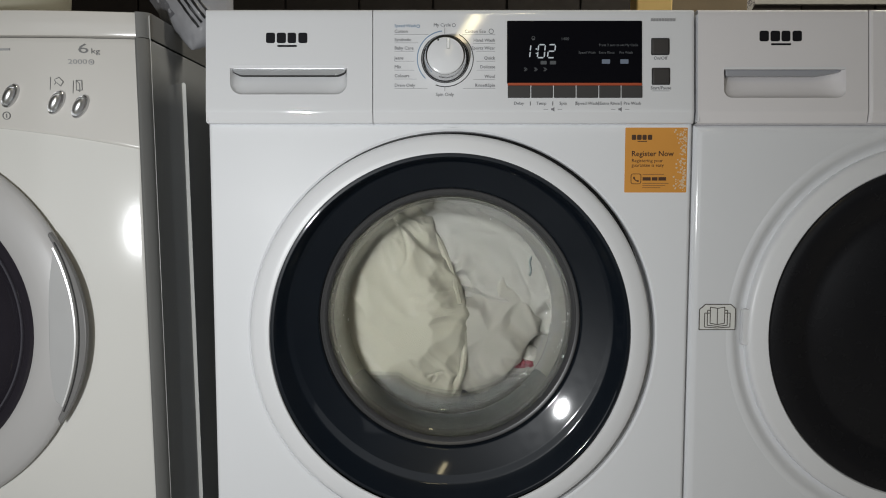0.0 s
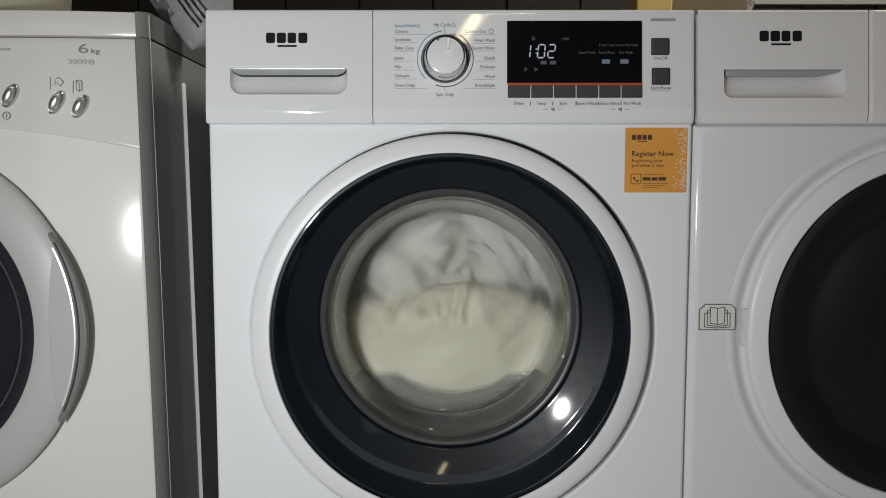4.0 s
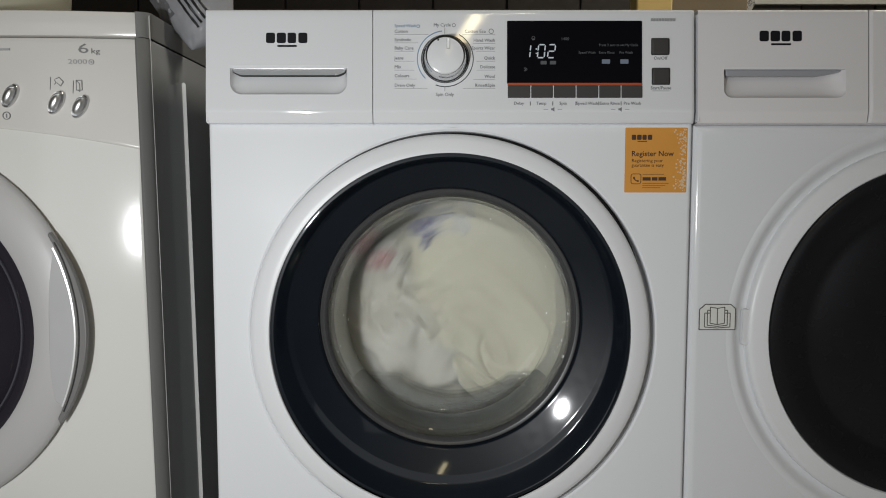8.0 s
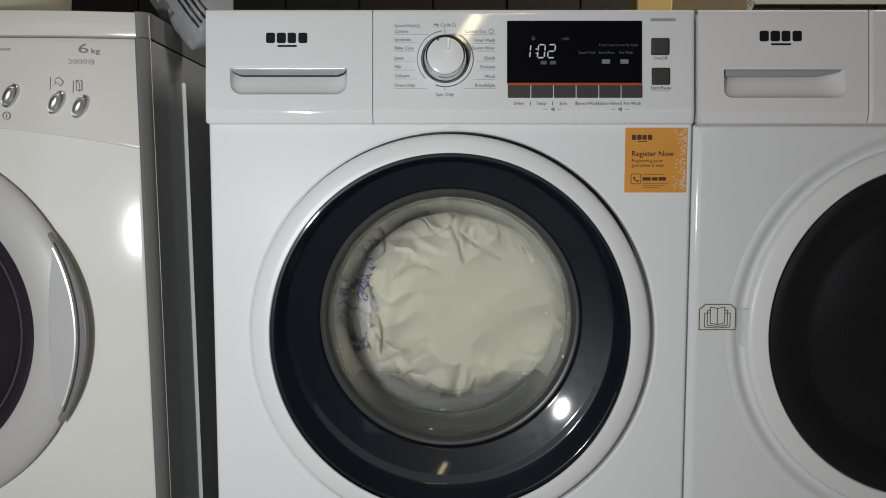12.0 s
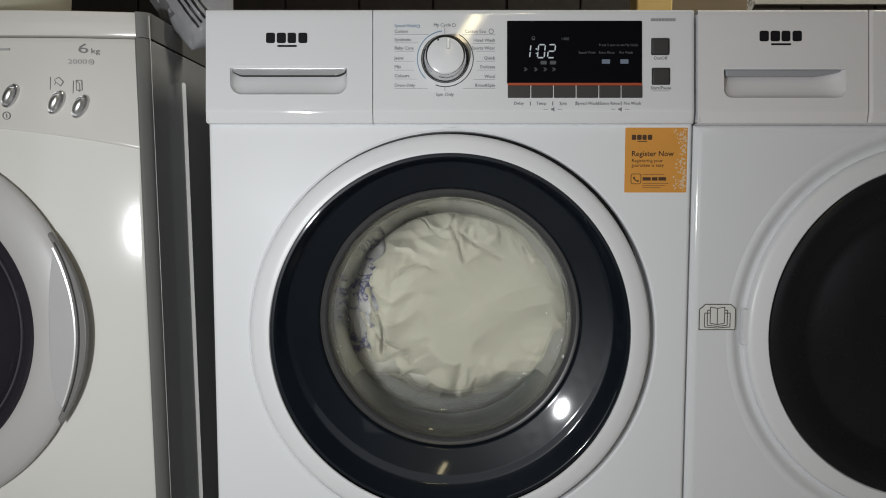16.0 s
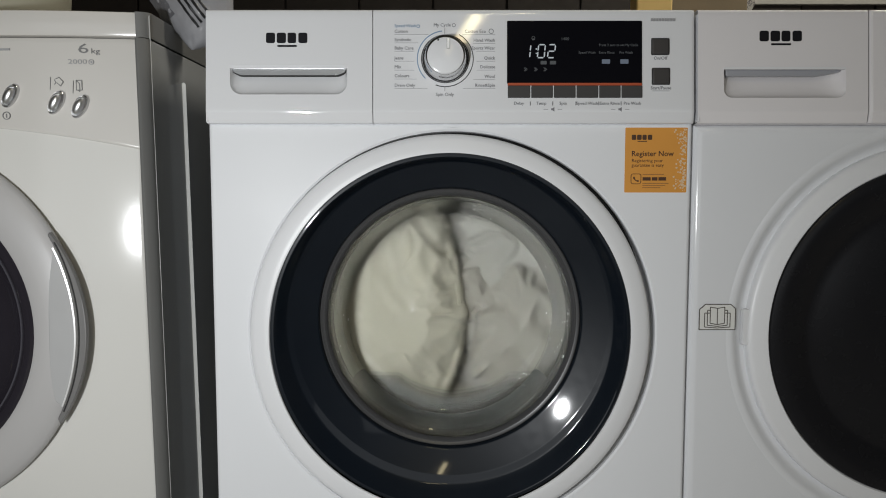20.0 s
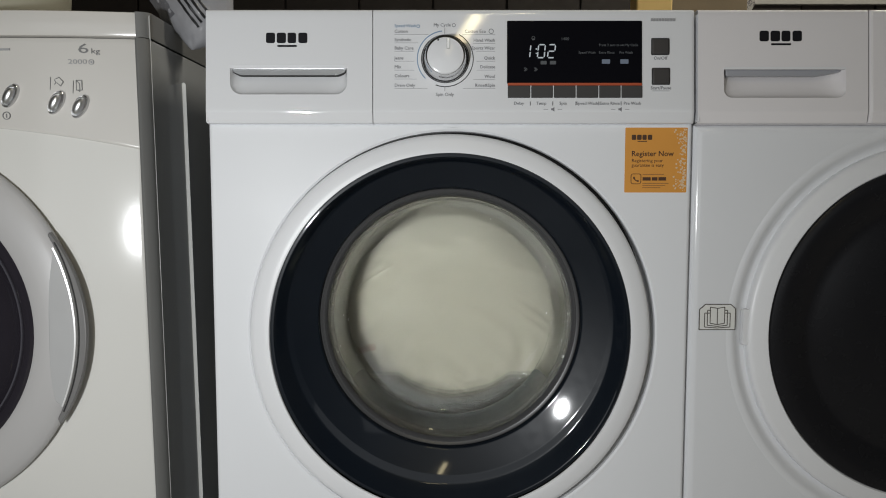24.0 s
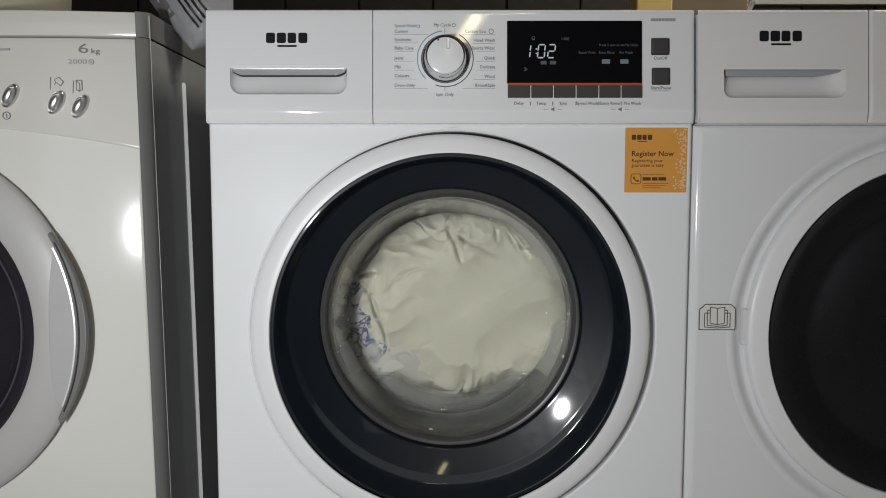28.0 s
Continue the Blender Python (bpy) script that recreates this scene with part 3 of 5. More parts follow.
# flecks of foam left on the drum side of the glass
random.seed(41)
bm = bmesh.new()
for i in range(60):
    g = radians(random.choice((-30, -24, -10, 12, 100, 168, 205)) + random.gauss(0, 14))
    k = random.random() ** 0.6 * 6 + 2.0
    j = min(len(BOWL_OUT) - 2, int(k))
    (ra, ya), (rb, yb) = BOWL_OUT[j], BOWL_OUT[j + 1]
    f = k - int(k)
    rr, yy = ra + (rb - ra) * f, ya + (yb - ya) * f
    size = random.uniform(0.0003, 0.0009) * (1.5 if random.random() < 0.15 else 1.0)
    r = bmesh.ops.create_icosphere(bm, subdivisions=1, radius=size)
    tall = random.uniform(0.9, 2.4)
    for v in r["verts"]:
        v.co = Vector((v.co.x + rr * math.cos(g), v.co.y * 0.8 + yy + 0.0003, v.co.z * tall + BOWL_Z + rr * math.sin(g)))
part("foam_flecks", bm, mat("foam", (0.62, 0.63, 0.62), 0.25), door, "small white flecks of foam on the glass")["kind"] = "stuff"
part("door_back", lathe([(0.2500, 0.0165), (0.2000, 0.0165), (0.1960, 0.0370), (0.1695, 0.0370)], 0.0, DOOR_Z + 0.008, 96), mat("black_plastic", (0.02, 0.02, 0.02), 0.6), door)
part("door_well", lathe([(0.2600, 0.0205), (0.2300, 0.0205), (0.2050, 0.0260)], 0.003, DOOR_Z - 0.002, 96), ENAMEL, washer)
part("gasket", lathe([(0.2200, 0.0240), (0.2020, 0.0380), (0.1950, 0.0520), (0.1780, 0.0580), (0.1660, 0.0620), (0.1625, 0.0660), (0.1614, 0.0710), (0.1625, 0.0755), (0.1680, 0.0770), (0.1780, 0.0800), (0.1860, 0.0880), (0.1950, 0.0930), (0.2200, 0.0960), (0.2580, 0.0970)], 0.0, RIM_Z - 0.004, 128), RUBBER, washer, "grey rubber door seal")
drum = part("drum", lathe([(0.1900, 0.1010), (0.1950, 0.0985), (0.2100, 0.1000), (0.2350, 0.1060), (0.2480, 0.1200), (0.2480, 0.4600), (0.2300, 0.4800), (0.0, 0.4850)], 0.0, 0.0, 96), STEEL, washer, "perforated steel drum", pose(0, 0, DOOR_Z + 0.008))
for i in range(3):
    c = Matrix.Rotation(radians(120 * i), 4, "Y")
    bm = bmesh.new()
    vs = [[bm.verts.new((x, y, -0.247 + h)) for x, h in ((-0.032, 0.0), (-0.018, 0.030), (-0.006, 0.048), (0.006, 0.048), (0.018, 0.030), (0.032, 0.0))] for y in (0.19, 0.44)]
    for k in range(5):
        bm.faces.new((vs[0][k], vs[0][k + 1], vs[1][k + 1], vs[1][k]))
    bm.faces.new(vs[0])
    bm.faces.new(vs[1])
    bm.transform(c)
    part("paddle", bm, STEEL, drum)
part("tub", lathe([(0.258, 0.0985), (0.262, 0.11), (0.262, 0.50), (0.24, 0.515), (0.0, 0.52)], 0.0, DOOR_Z + 0.008, 64), mat("tub_grey", (0.2, 0.2, 0.2), 0.6), washer)

# ---- the dryer beside it ----
DRY_X = 0.6000
dryer = thing("tumble_dryer", pose(DRY_X, 0, 0), "white tumble dryer with a black round door, switched off", "dryer", "row of machines")
part("cabinet", shell(-0.2985, 0.2985, 0.021, 0.58, 0.02, 0.835), ENAMEL_GLOSS, dryer, bevel=0.002)
part("front_panel", plate(-0.3005, 0.3005, 0.10, 0.7130, 0.009, DOOR_Z, 0.2540, soft=0.010), ENAMEL_GLOSS, dryer, "white enamelled front")
part("plinth", box(-0.297, 0.297, 0.006, 0.02, 0.025, 0.098), PLASTIC_WHITE, dryer, bevel=0.002)
part("worktop", box(-0.2995, 0.2995, 0.034, 0.585, 0.8355, 0.8480), ENAMEL_GLOSS, dryer, bevel=0.004)
for fx in (-0.25, 0.25):
    for fy in (0.06, 0.52):
        part("foot", lathe([(0.0, 0.0), (0.02, 0.0), (0.02, 0.02), (0.0, 0.02)], seg=16), RUBBER, dryer, m=pose(fx, fy, 0.0, 90))
tank = part("water_tank", fascia_slot(-0.2995, -0.0925, 0.3321 - DRY_X, 0.4805 - DRY_X, 0.0167, 0.0524, 0.010), PANEL_WARM, dryer, "white water tank front with a scooped grip", pose(0, -0.0085, 0.728, -TILT))
part("tank_side", box(-0.2995, -0.2975, 0.001, 0.03, -0.012, 0.119), PLASTIC_WHITE, tank)
part("grip_bar", slab([(0.0705, 0.0036), (-0.0705, 0.0036), (-0.0700, -0.0020), (-0.0685, -0.0038), (0.0380, -0.0038), (0.0560, -0.0014), (0.0690, 0.0016)], 0.004, 0.010, 0.4063 - DRY_X, 0.0477, 0.0008), mat("grip_grey", (0.34, 0.345, 0.37), 0.35), tank, "grey inner bar of the grip")
part("brow", slab(rounded(0.1480, 0.0030, 0.001, 2), -0.0012, 0.0004, 0.4056 - DRY_X, 0.0524), PLASTIC_WHITE, tank)
mark(tank, 0.4008 - DRY_X, 0.0916, 1.02)
part("control_panel", fascia(-0.0915, 0.2995), PANEL_WARM, dryer, "plain white control panel", FASCIA)
ddoor = part("door", lathe([(0.2375, 0.0085), (0.2375, 0.0020), (0.2368, -0.0015), (0.2345, -0.0038), (0.2300, -0.0050), (0.2160, -0.0078), (0.2132, -0.0080), (0.2118, -0.0060)], 0.009, DOOR_Z, 144), bpy.data.materials["satin_white"], dryer, "white ring-shaped dryer door frame")
part("dark_window", lathe([(0.2122, -0.0050), (0.2108, -0.0088), (0.2055, -0.0110), (0.1930, -0.0095), (0.1730, -0.0040), (0.1650, 0.0), (0.1590, 0.0010), (0.1510, -0.0010), (0.1000, -0.0040), (0.0, -0.0055)], 0.009, DOOR_Z, 128), DARK_GLASS, ddoor, "black glossy door window")
part("door_recess", lathe([(0.2640, 0.0002), (0.2610, -0.0005), (0.2580, -0.0008), (0.2550, -0.0006), (0.2525, 0.0006), (0.2495, 0.0030), (0.2455, 0.0064), (0.2415, 0.0082), (0.2340, 0.0088)], 0.009, DOOR_Z, 144), ENAMEL_GLOSS, dryer, "shallow moulded well round the door")
part("door_handle", slab(rounded(0.0090, 0.046, 0.003, 4), -0.0020, 0.006, -0.2290, 0.461, 0.002), PLASTIC_WHITE, ddoor, "small finger grip at the door's edge")
# engraved badge with an open book
badge = part("badge", slab([(-0.0225, -0.0160), (0.0225, -0.0160), (0.0225, 0.0105), (0.0165, 0.0160), (-0.0150, 0.0160), (-0.0225, 0.0095)], -0.0010, 0.0004, -0.2657, 0.4742, 0.0006), mat("cream_badge", (0.74, 0.735, 0.70), 0.4, vary=0.03), dryer, "small cream badge with an open book outline")
LINE = mat("badge_line", (0.10, 0.09, 0.08), 0.6)


def stroke(parent, pts, w, material, cx, cz, y=-0.0012, name="outline"):
    bm = bmesh.new()
    for (xa, za), (xb, zb) in zip(pts, pts[1:]):
        d = Vector((xb - xa, zb - za)).normalized()
        n = Vector((-d.y, d.x)) * w / 2
        slab([(xa + n.x, za + n.y), (xa - n.x, za - n.y), (xb - n.x, zb - n.y), (xb + n.x, zb + n.y)], y, y + 0.0008, cx, cz, bm=bm)
    return part(name, bm, material, parent, smooth=False)


BX, BZ = -0.2657, 0.4742
stroke(badge, [(-0.0225, -0.0160), (0.0225, -0.0160), (0.0225, 0.0105), (0.0165, 0.0160), (-0.0150, 0.0160), (-0.0225, 0.0095), (-0.0225, -0.0160)], 0.0011, LINE, BX, BZ)
stroke(badge, [(0.0, -0.0095), (-0.009, -0.0080), (-0.009, 0.0125), (0.0, 0.0110), (0.0, -0.0095), (0.009, -0.0080), (0.009, 0.0125), (0.0, 0.0110)], 0.0011, LINE, BX, BZ, name="book")
for k in (0.0125, 0.0160):
    stroke(badge, [(-0.009, 0.0085 - (k - 0.0125)), (-k, 0.0085 - (k - 0.0125)), (-k, -0.0105 - (k - 0.0125) * 0.6), (0.0, -0.0118 - (k - 0.0125) * 0.6), (k, -0.0105 - (k - 0.0125) * 0.6), (k, 0.0085 - (k - 0.0125)), (0.009, 0.0085 - (k - 0.0125))], 0.0011, LINE, BX, BZ, name="book_page")

# ---- the older machine on the other side ----
OLD_X = -0.6695
OLD_DOOR_X, OLD_DOOR_Z = -0.0245, 0.4605


def bow(x, z):
    return 0.51 * max(0.0, abs(x) - 0.070) ** 2 + 0.08 * (z - 0.45) ** 2


old = thing("washing_machine", pose(OLD_X, 0, 0, 0, -0.85, 0), "older off-white washing machine with grey metal sides", "washing machine", "row of machines")
part("cabinet", shell(-0.3000, 0.3020, 0.036, 0.56, 0.03, 0.8180), SIDE_GREY, old, "grey metal cabinet side", bevel=0.003)
bm = bmesh.new()
for x0, y0, x1, y1, z0, z1 in ((0.3014, 0.056, 0.3044, 0.138, 0.03, 0.778),):
    low = [bm.verts.new((x, y, z0)) for x, y in ((x0, y0), (x0 + 0.0004, y0 + 0.03), (x1 - 0.0006, y1 - 0.02), (x1, y1 - 0.008), (x1, y1), (x0, y1))]
    high = [bm.verts.new((v.co.x, v.co.y, z1 - 0.016 * (y1 - v.co.y) / (y1 - y0))) for v in low]
    for i in range(6):
        bm.faces.new((low[i], low[(i + 1) % 6], high[(i + 1) % 6], high[i]))
    bm.faces.new(low)
    bm.faces.new(high)
part("side_rib", bm, SIDE_GREY, old, "pressed rib in the side")
bm = bmesh.new()
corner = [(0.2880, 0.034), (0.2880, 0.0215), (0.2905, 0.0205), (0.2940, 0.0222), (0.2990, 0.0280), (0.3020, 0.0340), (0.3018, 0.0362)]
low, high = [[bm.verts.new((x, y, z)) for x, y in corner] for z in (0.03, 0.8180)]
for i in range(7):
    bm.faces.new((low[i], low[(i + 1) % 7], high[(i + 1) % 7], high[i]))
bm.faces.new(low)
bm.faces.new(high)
# darker than the side: the shade on corner and worktop end is in the colour
CORNER_SHADE = mat("corner_shade_grey", (0.155, 0.155, 0.15), 0.4, vary=0.06, scale=6)
part("corner_strip", bm, CORNER_SHADE, old, "rounded corner of the cabinet, its shade put into a dark grey")
# fold of the grey side, coloured near-white for the highlight along it
part("side_edge", slab(rounded(0.0060, 0.75, 0.003, 3), -0.003, 0.003), mat("edge_highlight_white", (0.8, 0.8, 0.78), 0.3), old, "pressed edge of the side, its highlight put in as near-white", pose(0.3040, 0.1435, 0.404, 0, 0, 45))
part("front_panel", plate(-0.2880, 0.2880, 0.10, 0.8000, OLD_DOOR_X - 0.0110, OLD_DOOR_Z, 0.2428, soft=0.004, depth=0.03, bow=bow), ENAMEL_WARM, old, "off-white enamelled front")
bm = bmesh.new()
cols = []
for i in range(61):
    x = -0.2865 + 0.5730 * i / 60
    foot = 0.6795 + 0.034 * max(0.0, math.cos(math.pi * x / 0.5730)) ** 0.9
    cols.append([bm.verts.new((x, bow(x, z) + y, z)) for y, z in [(-0.0002, foot), (-0.0012, foot + 0.0004), (-0.0020, foot + 0.0020), (-0.0020, foot + 0.0040)] + [(-0.0020, foot + 0.004 + (0.8130 - foot) * k / 6) for k in range(1, 6)] + [(-0.0020, 0.8120), (-0.0020, 0.8164), (-0.0012, 0.8180), (0.004, 0.8186)]])
for p, q in zip(cols, cols[1:]):
    for j in range(len(p) - 1):
        bm.faces.new((p[j], p[j + 1], q[j + 1], q[j]))
part("control_panel", bm, PANEL_DIMMED, old, "off-white control panel with oval keys")
bm = bmesh.new()
cols = []
for i in range(41):
    x = -0.2860 + 0.5720 * i / 40
    f = bow(x, 0.81) - 0.003
    cols.append([bm.verts.new((x, y, z)) for y, z in ((0.56, 0.8200), (f + 0.004, 0.8200), (f + 0.001, 0.8210), (f, 0.8236), (f, 0.8480), (f + 0.0012, 0.8508), (f + 0.004, 0.8518), (0.56, 0.8518))])
for p, q in zip(cols, cols[1:]):
    for j in range(8):
        bm.faces.new((p[j], p[(j + 1) % 8], q[(j + 1) % 8], q[j]))
bm.faces.new(cols[0])
bm.faces.new(cols[-1])
part("worktop", bm, PANEL_DIMMED, old, "off-white laminate top plate")
bm = bmesh.new()
edge = [(0.2862, 0.5600), (0.2862, 0.0300), (0.2905, 0.0305), (0.2960, 0.0330), (0.3010, 0.0375), (0.3024, 0.0420), (0.3024, 0.5600)]
low, high = [[bm.verts.new((x, y, z)) for x, y in edge] for z in (0.8200, 0.8516)]
for i in range(7):
    bm.faces.new((low[i], low[(i + 1) % 7], high[(i + 1) % 7], high[i]))
bm.faces.new(low)
bm.faces.new(high)
part("worktop_end", bm, CORNER_SHADE, old, "end of the top plate, its shade put into a dark grey")
part("side_seam", box(0.3010, 0.3027, 0.0350, 0.0360, 0.03, 0.8475), mat("seam_grey", (0.42, 0.42, 0.41), 0.3), old, "bright seam down the side", bevel=0.0004)
for fx in (-0.25, 0.25):
    for fy in (0.06, 0.5):
        part("foot", lathe([(0.0, 0.0), (0.02, 0.0), (0.02, 0.03), (0.0, 0.03)], seg=16), RUBBER, old, m=pose(fx, fy, 0.0, 90))
odoor = part("door", lathe([(0.2320, 0.024), (0.2360, 0.010), (0.2404, 0.0), (0.2412, -0.0035), (0.2400, -0.0070), (0.2360, -0.0105), (0.2250, -0.0150), (0.2060, -0.0185), (0.1910, -0.0190), (0.1872, -0.0172)], OLD_DOOR_X, OLD_DOOR_Z, 144), DOOR_GREY, old, "grey metallic door ring")
SMOKED = mat("smoked_glass", (0.026, 0.023, 0.030), 0.1, vary=0.2, scale=9)
part("dark_window", lathe([(0.1874, -0.0165), (0.1840, -0.0200), (0.1770, -0.0190), (0.1712, -0.0130), (0.1690, -0.0090), (0.1640, 0.0000), (0.1540, 0.0120), (0.1300, 0.0210), (0.0, 0.0300)], OLD_DOOR_X, OLD_DOOR_Z, 128), SMOKED, odoor, "dark door window")
part("window_rim", lathe([(0.1700, -0.0085), (0.1694, -0.0112), (0.1672, -0.0108), (0.1664, -0.0070)], OLD_DOOR_X, OLD_DOOR_Z, 96), mat("window_rim_grey", (0.075, 0.072, 0.085), 0.25, spec=0.4), odoor, "thin dark rim inside the window")
seg_pts = [(0.2398 * math.cos(radians(g)), 0.2398 * math.sin(radians(g))) for g in range(-24, 25, 3)]
seg_pts += [(0.2162, 0.088), (0.2112, 0.057), (0.2086, 0.026), (0.2072, -0.004), (0.2066, -0.030), (0.2066, -0.052), (0.2078, -0.075), (0.2110, -0.092)]
part("handle_plate", slab(seg_pts, -0.0208, -0.0100, OLD_DOOR_X, OLD_DOOR_Z, 0.0008), SILVER, odoor, "silver handle plate with a curved inner side")
# the grip is a crescent that stands out past the door's edge
crescent = [(0.0462 + 0.2044 * math.cos(radians(g)), -0.0021 + 0.2044 * math.sin(radians(g))) for g in range(-36, 37, 3)]
crescent += [(0.2396 * math.cos(radians(g)), 0.2396 * math.sin(radians(g))) for g in range(29, -31, -2)]
part("handle_rim", slab(crescent, -0.0150, -0.0080, OLD_DOOR_X, OLD_DOOR_Z, 0.0012), mat("handle_grey", (0.185, 0.18, 0.178), 0.4), odoor, "mid-grey crescent grip of the handle")
part("handle_gap", lathe([(0.2426, -0.0140), (0.2424, -0.0158), (0.2408, -0.0158), (0.2406, -0.0140)], OLD_DOOR_X, OLD_DOOR_Z, 40, -26.0, 26.0), GAP, odoor, "dark line beside the chrome")
part("handle_line", lathe([(0.2410, -0.0130), (0.2406, -0.0215), (0.2388, -0.0220), (0.2380, -0.0180)], OLD_DOOR_X, OLD_DOOR_Z, 40, -24.0, 24.5), BRIGHT, odoor, "bright chrome line of the handle")
def face(x, z):
    """The depth of the control panel's printed face."""
    return bow(x, z) - 0.0031


SILVER_DARK = mat("shaded_chrome", (0.55, 0.55, 0.56), 0.22, metal=1.0, vary=0.04, scale=30)
for x, z in ((0.1378, 0.7466), (0.1916, 0.7381), (0.2192, 0.7332)):
    at = pose(x, face(x, z), z, 0, 30, 0)
    bm = lathe([(0.0080, -0.0006), (0.0092, -0.0026), (0.0100, -0.0032), (0.0106, -0.0022), (0.0110, 0.0020)], seg=40)
    bm.transform(Matrix.Diagonal((0.74, 1.0, 1.50, 1)))
    key = part("oval_key", bm, SILVER_DARK, old, "oval chrome push key in a rim", at)
    bm = lathe([(0.0, -0.0078), (0.0042, -0.0072), (0.0068, -0.0056), (0.0082, -0.0030), (0.0086, 0.0)], seg=40)
    bm.transform(Matrix.Diagonal((0.70, 1.0, 1.42, 1)))
    part("key_cap", bm, SILVER_KEY, key, "domed chrome cap", pose(-0.0012, 0, -0.0008))
OLD_INK = mat("old_ink", (0.20, 0.20, 0.20), 0.6, vary=0.1)
text("6", 0.0168, 0.2244, 0.8045, old, OLD_INK, "CENTER", y=face(0.2244, 0.805), stretch=1.7, turn=8.8)
text("kg", 0.0090, 0.2385, 0.8018, old, OLD_INK, "CENTER", y=face(0.2374, 0.80), stretch=1.35, turn=8.8)
text("2000", 0.0086, 0.2174, 0.7884, old, INK_GREY, "CENTER", y=face(0.2174, 0.788), stretch=1.32, turn=8.8)
part("spin_icon", lathe([(0.0026, 0.003), (0.0026, -0.0002), (0.0033, -0.0002), (0.0033, 0.003)], 0.0, 0.0, 20), INK_GREY, old, m=pose(0.2332, face(0.2332, 0.7885), 0.7885))
part("spin_dot", lathe([(0.0, -0.0002), (0.0011, -0.0002), (0.0011, 0.003)], 0.0, 0.0, 12), INK_GREY, old, m=pose(0.2332, face(0.2332, 0.7885), 0.7885))
part("power_icon", lathe([(0.0040, 0.003), (0.0040, -0.0002), (0.0049, -0.0002), (0.0049, 0.003)], 0.0, 0.0, 24), OLD_INK, old, m=pose(0.1322, face(0.1322, 0.7224), 0.7224))
stroke(old, [(0, -0.0025), (0, 0.0025)], 0.0011, OLD_INK, 0.1322, 0.7224, y=face(0.1322, 0.7224), name="power_line")
for x, z in ((0.1850, 0.7618), (0.2115, 0.7575)):
    stroke(old, [(-0.0006, -0.0078), (0.0006, 0.0078)], 0.0007, OLD_INK, x, z, y=face(x, z), name="icon_line")
stroke(old, [(-0.003, 0.004), (0.0015, 0.0062), (0.0065, 0.0005), (0.003, -0.0045), (-0.0015, -0.0005)], 0.0008, OLD_INK, 0.1940, 0.7631, y=face(0.1940, 0.7631), name="tag_icon")
stroke(old, [(-0.0045, 0.0035), (-0.0025, -0.0005), (-0.0048, -0.0025)], 0.0008, OLD_INK, 0.1940, 0.7631, y=face(0.1940, 0.7631), name="tag_string")
stroke(old, [(-0.0036, 0.0062), (0.0034, 0.0062), (0.0034, -0.0058), (-0.0036, -0.0058), (-0.0036, 0.0062), (0.0006, 0.0020), (0.0006, -0.0075), (-0.0036, -0.0050)], 0.0008, OLD_INK, 0.2185, 0.7595, y=face(0.2185, 0.7595), name="door_icon")
bar("small_print", 0.1240, 0.1390, 0.8022, 0.8046, old, INK_GREY, y=face(0.1321, 0.803))

# ---- laundry in the drum ----
def cloth_mat(name, colour, print_colour=None, amount=0.5, scale=26.0, wet=0.0):
    m = mat(name, colour, 0.85, vary=0.05, scale=14, bump=0.2, bump_scale=420, spec=0.25)
    nt = m.node_tree
    b = nt.nodes["Principled BSDF"]
    b.inputs["Sheen Weight"].default_value = 0.15
    if wet:
        # a film of water on the cloth, rippled, that glints
        film = nt.nodes.new("ShaderNodeTexNoise")
        film.inputs["Scale"].default_value, film.inputs["Detail"].default_value = 62.0, 2
        place_at = nt.nodes.new("ShaderNodeTexCoord")
        nt.links.new(place_at.outputs["Object"], film.inputs["Vector"])
        ripple = nt.nodes.new("ShaderNodeBump")
        ripple.inputs["Strength"].default_value, ripple.inputs["Distance"].default_value = 0.6, 0.008
        nt.links.new(film.outputs["Fac"], ripple.inputs["Height"])
        nt.links.new(ripple.outputs["Normal"], b.inputs["Coat Normal"])
        b.inputs["Coat Weight"].default_value, b.inputs["Coat Roughness"].default_value, b.inputs["Coat IOR"].default_value = wet, 0.10, 1.33
    if print_colour:
        co = nt.nodes.new("ShaderNodeTexCoord")
        warp = nt.nodes.new("ShaderNodeTexNoise")
        warp.inputs["Scale"].default_value, warp.inputs["Detail"].default_value = scale, 7
        warp.inputs["Roughness"].default_value, warp.inputs["Distortion"].default_value = 0.62, 0.7
        nt.links.new(co.outputs["Object"], warp.inputs["Vector"])
        band = nt.nodes.new("ShaderNodeValToRGB")
        e = band.color_ramp.elements
        e[0].position, e[1].position = 0.44, 0.50
        e.new(0.56).color = (0, 0, 0, 1)
        nt.links.new(warp.outputs["Fac"], band.inputs[0])
        gate = nt.nodes.new("ShaderNodeTexNoise")
        gate.inputs["Scale"].default_value, gate.inputs["Detail"].default_value = scale * 0.6, 3
        nt.links.new(co.outputs["Object"], gate.inputs["Vector"])
        on = nt.nodes.new("ShaderNodeMapRange")
        on.inputs[1].default_value, on.inputs[2].default_value, on.inputs[4].default_value = 0.39, 0.50, amount
        nt.links.new(gate.outputs["Fac"], on.inputs[0])
        both = nt.nodes.new("ShaderNodeMath")
        both.operation = "MULTIPLY"
        nt.links.new(band.outputs[0], both.inputs[0])
        nt.links.new(on.outputs[0], both.inputs[1])
        mix = nt.nodes.new("ShaderNodeMix")
        mix.data_type = "RGBA"
        mix.inputs[6].default_value, mix.inputs[7].default_value = (*colour, 1), (*print_colour, 1)
        nt.links.new(both.outputs[0], mix.inputs[0])
        nt.links.new(mix.outputs[2], b.inputs["Base Color"])
    return m


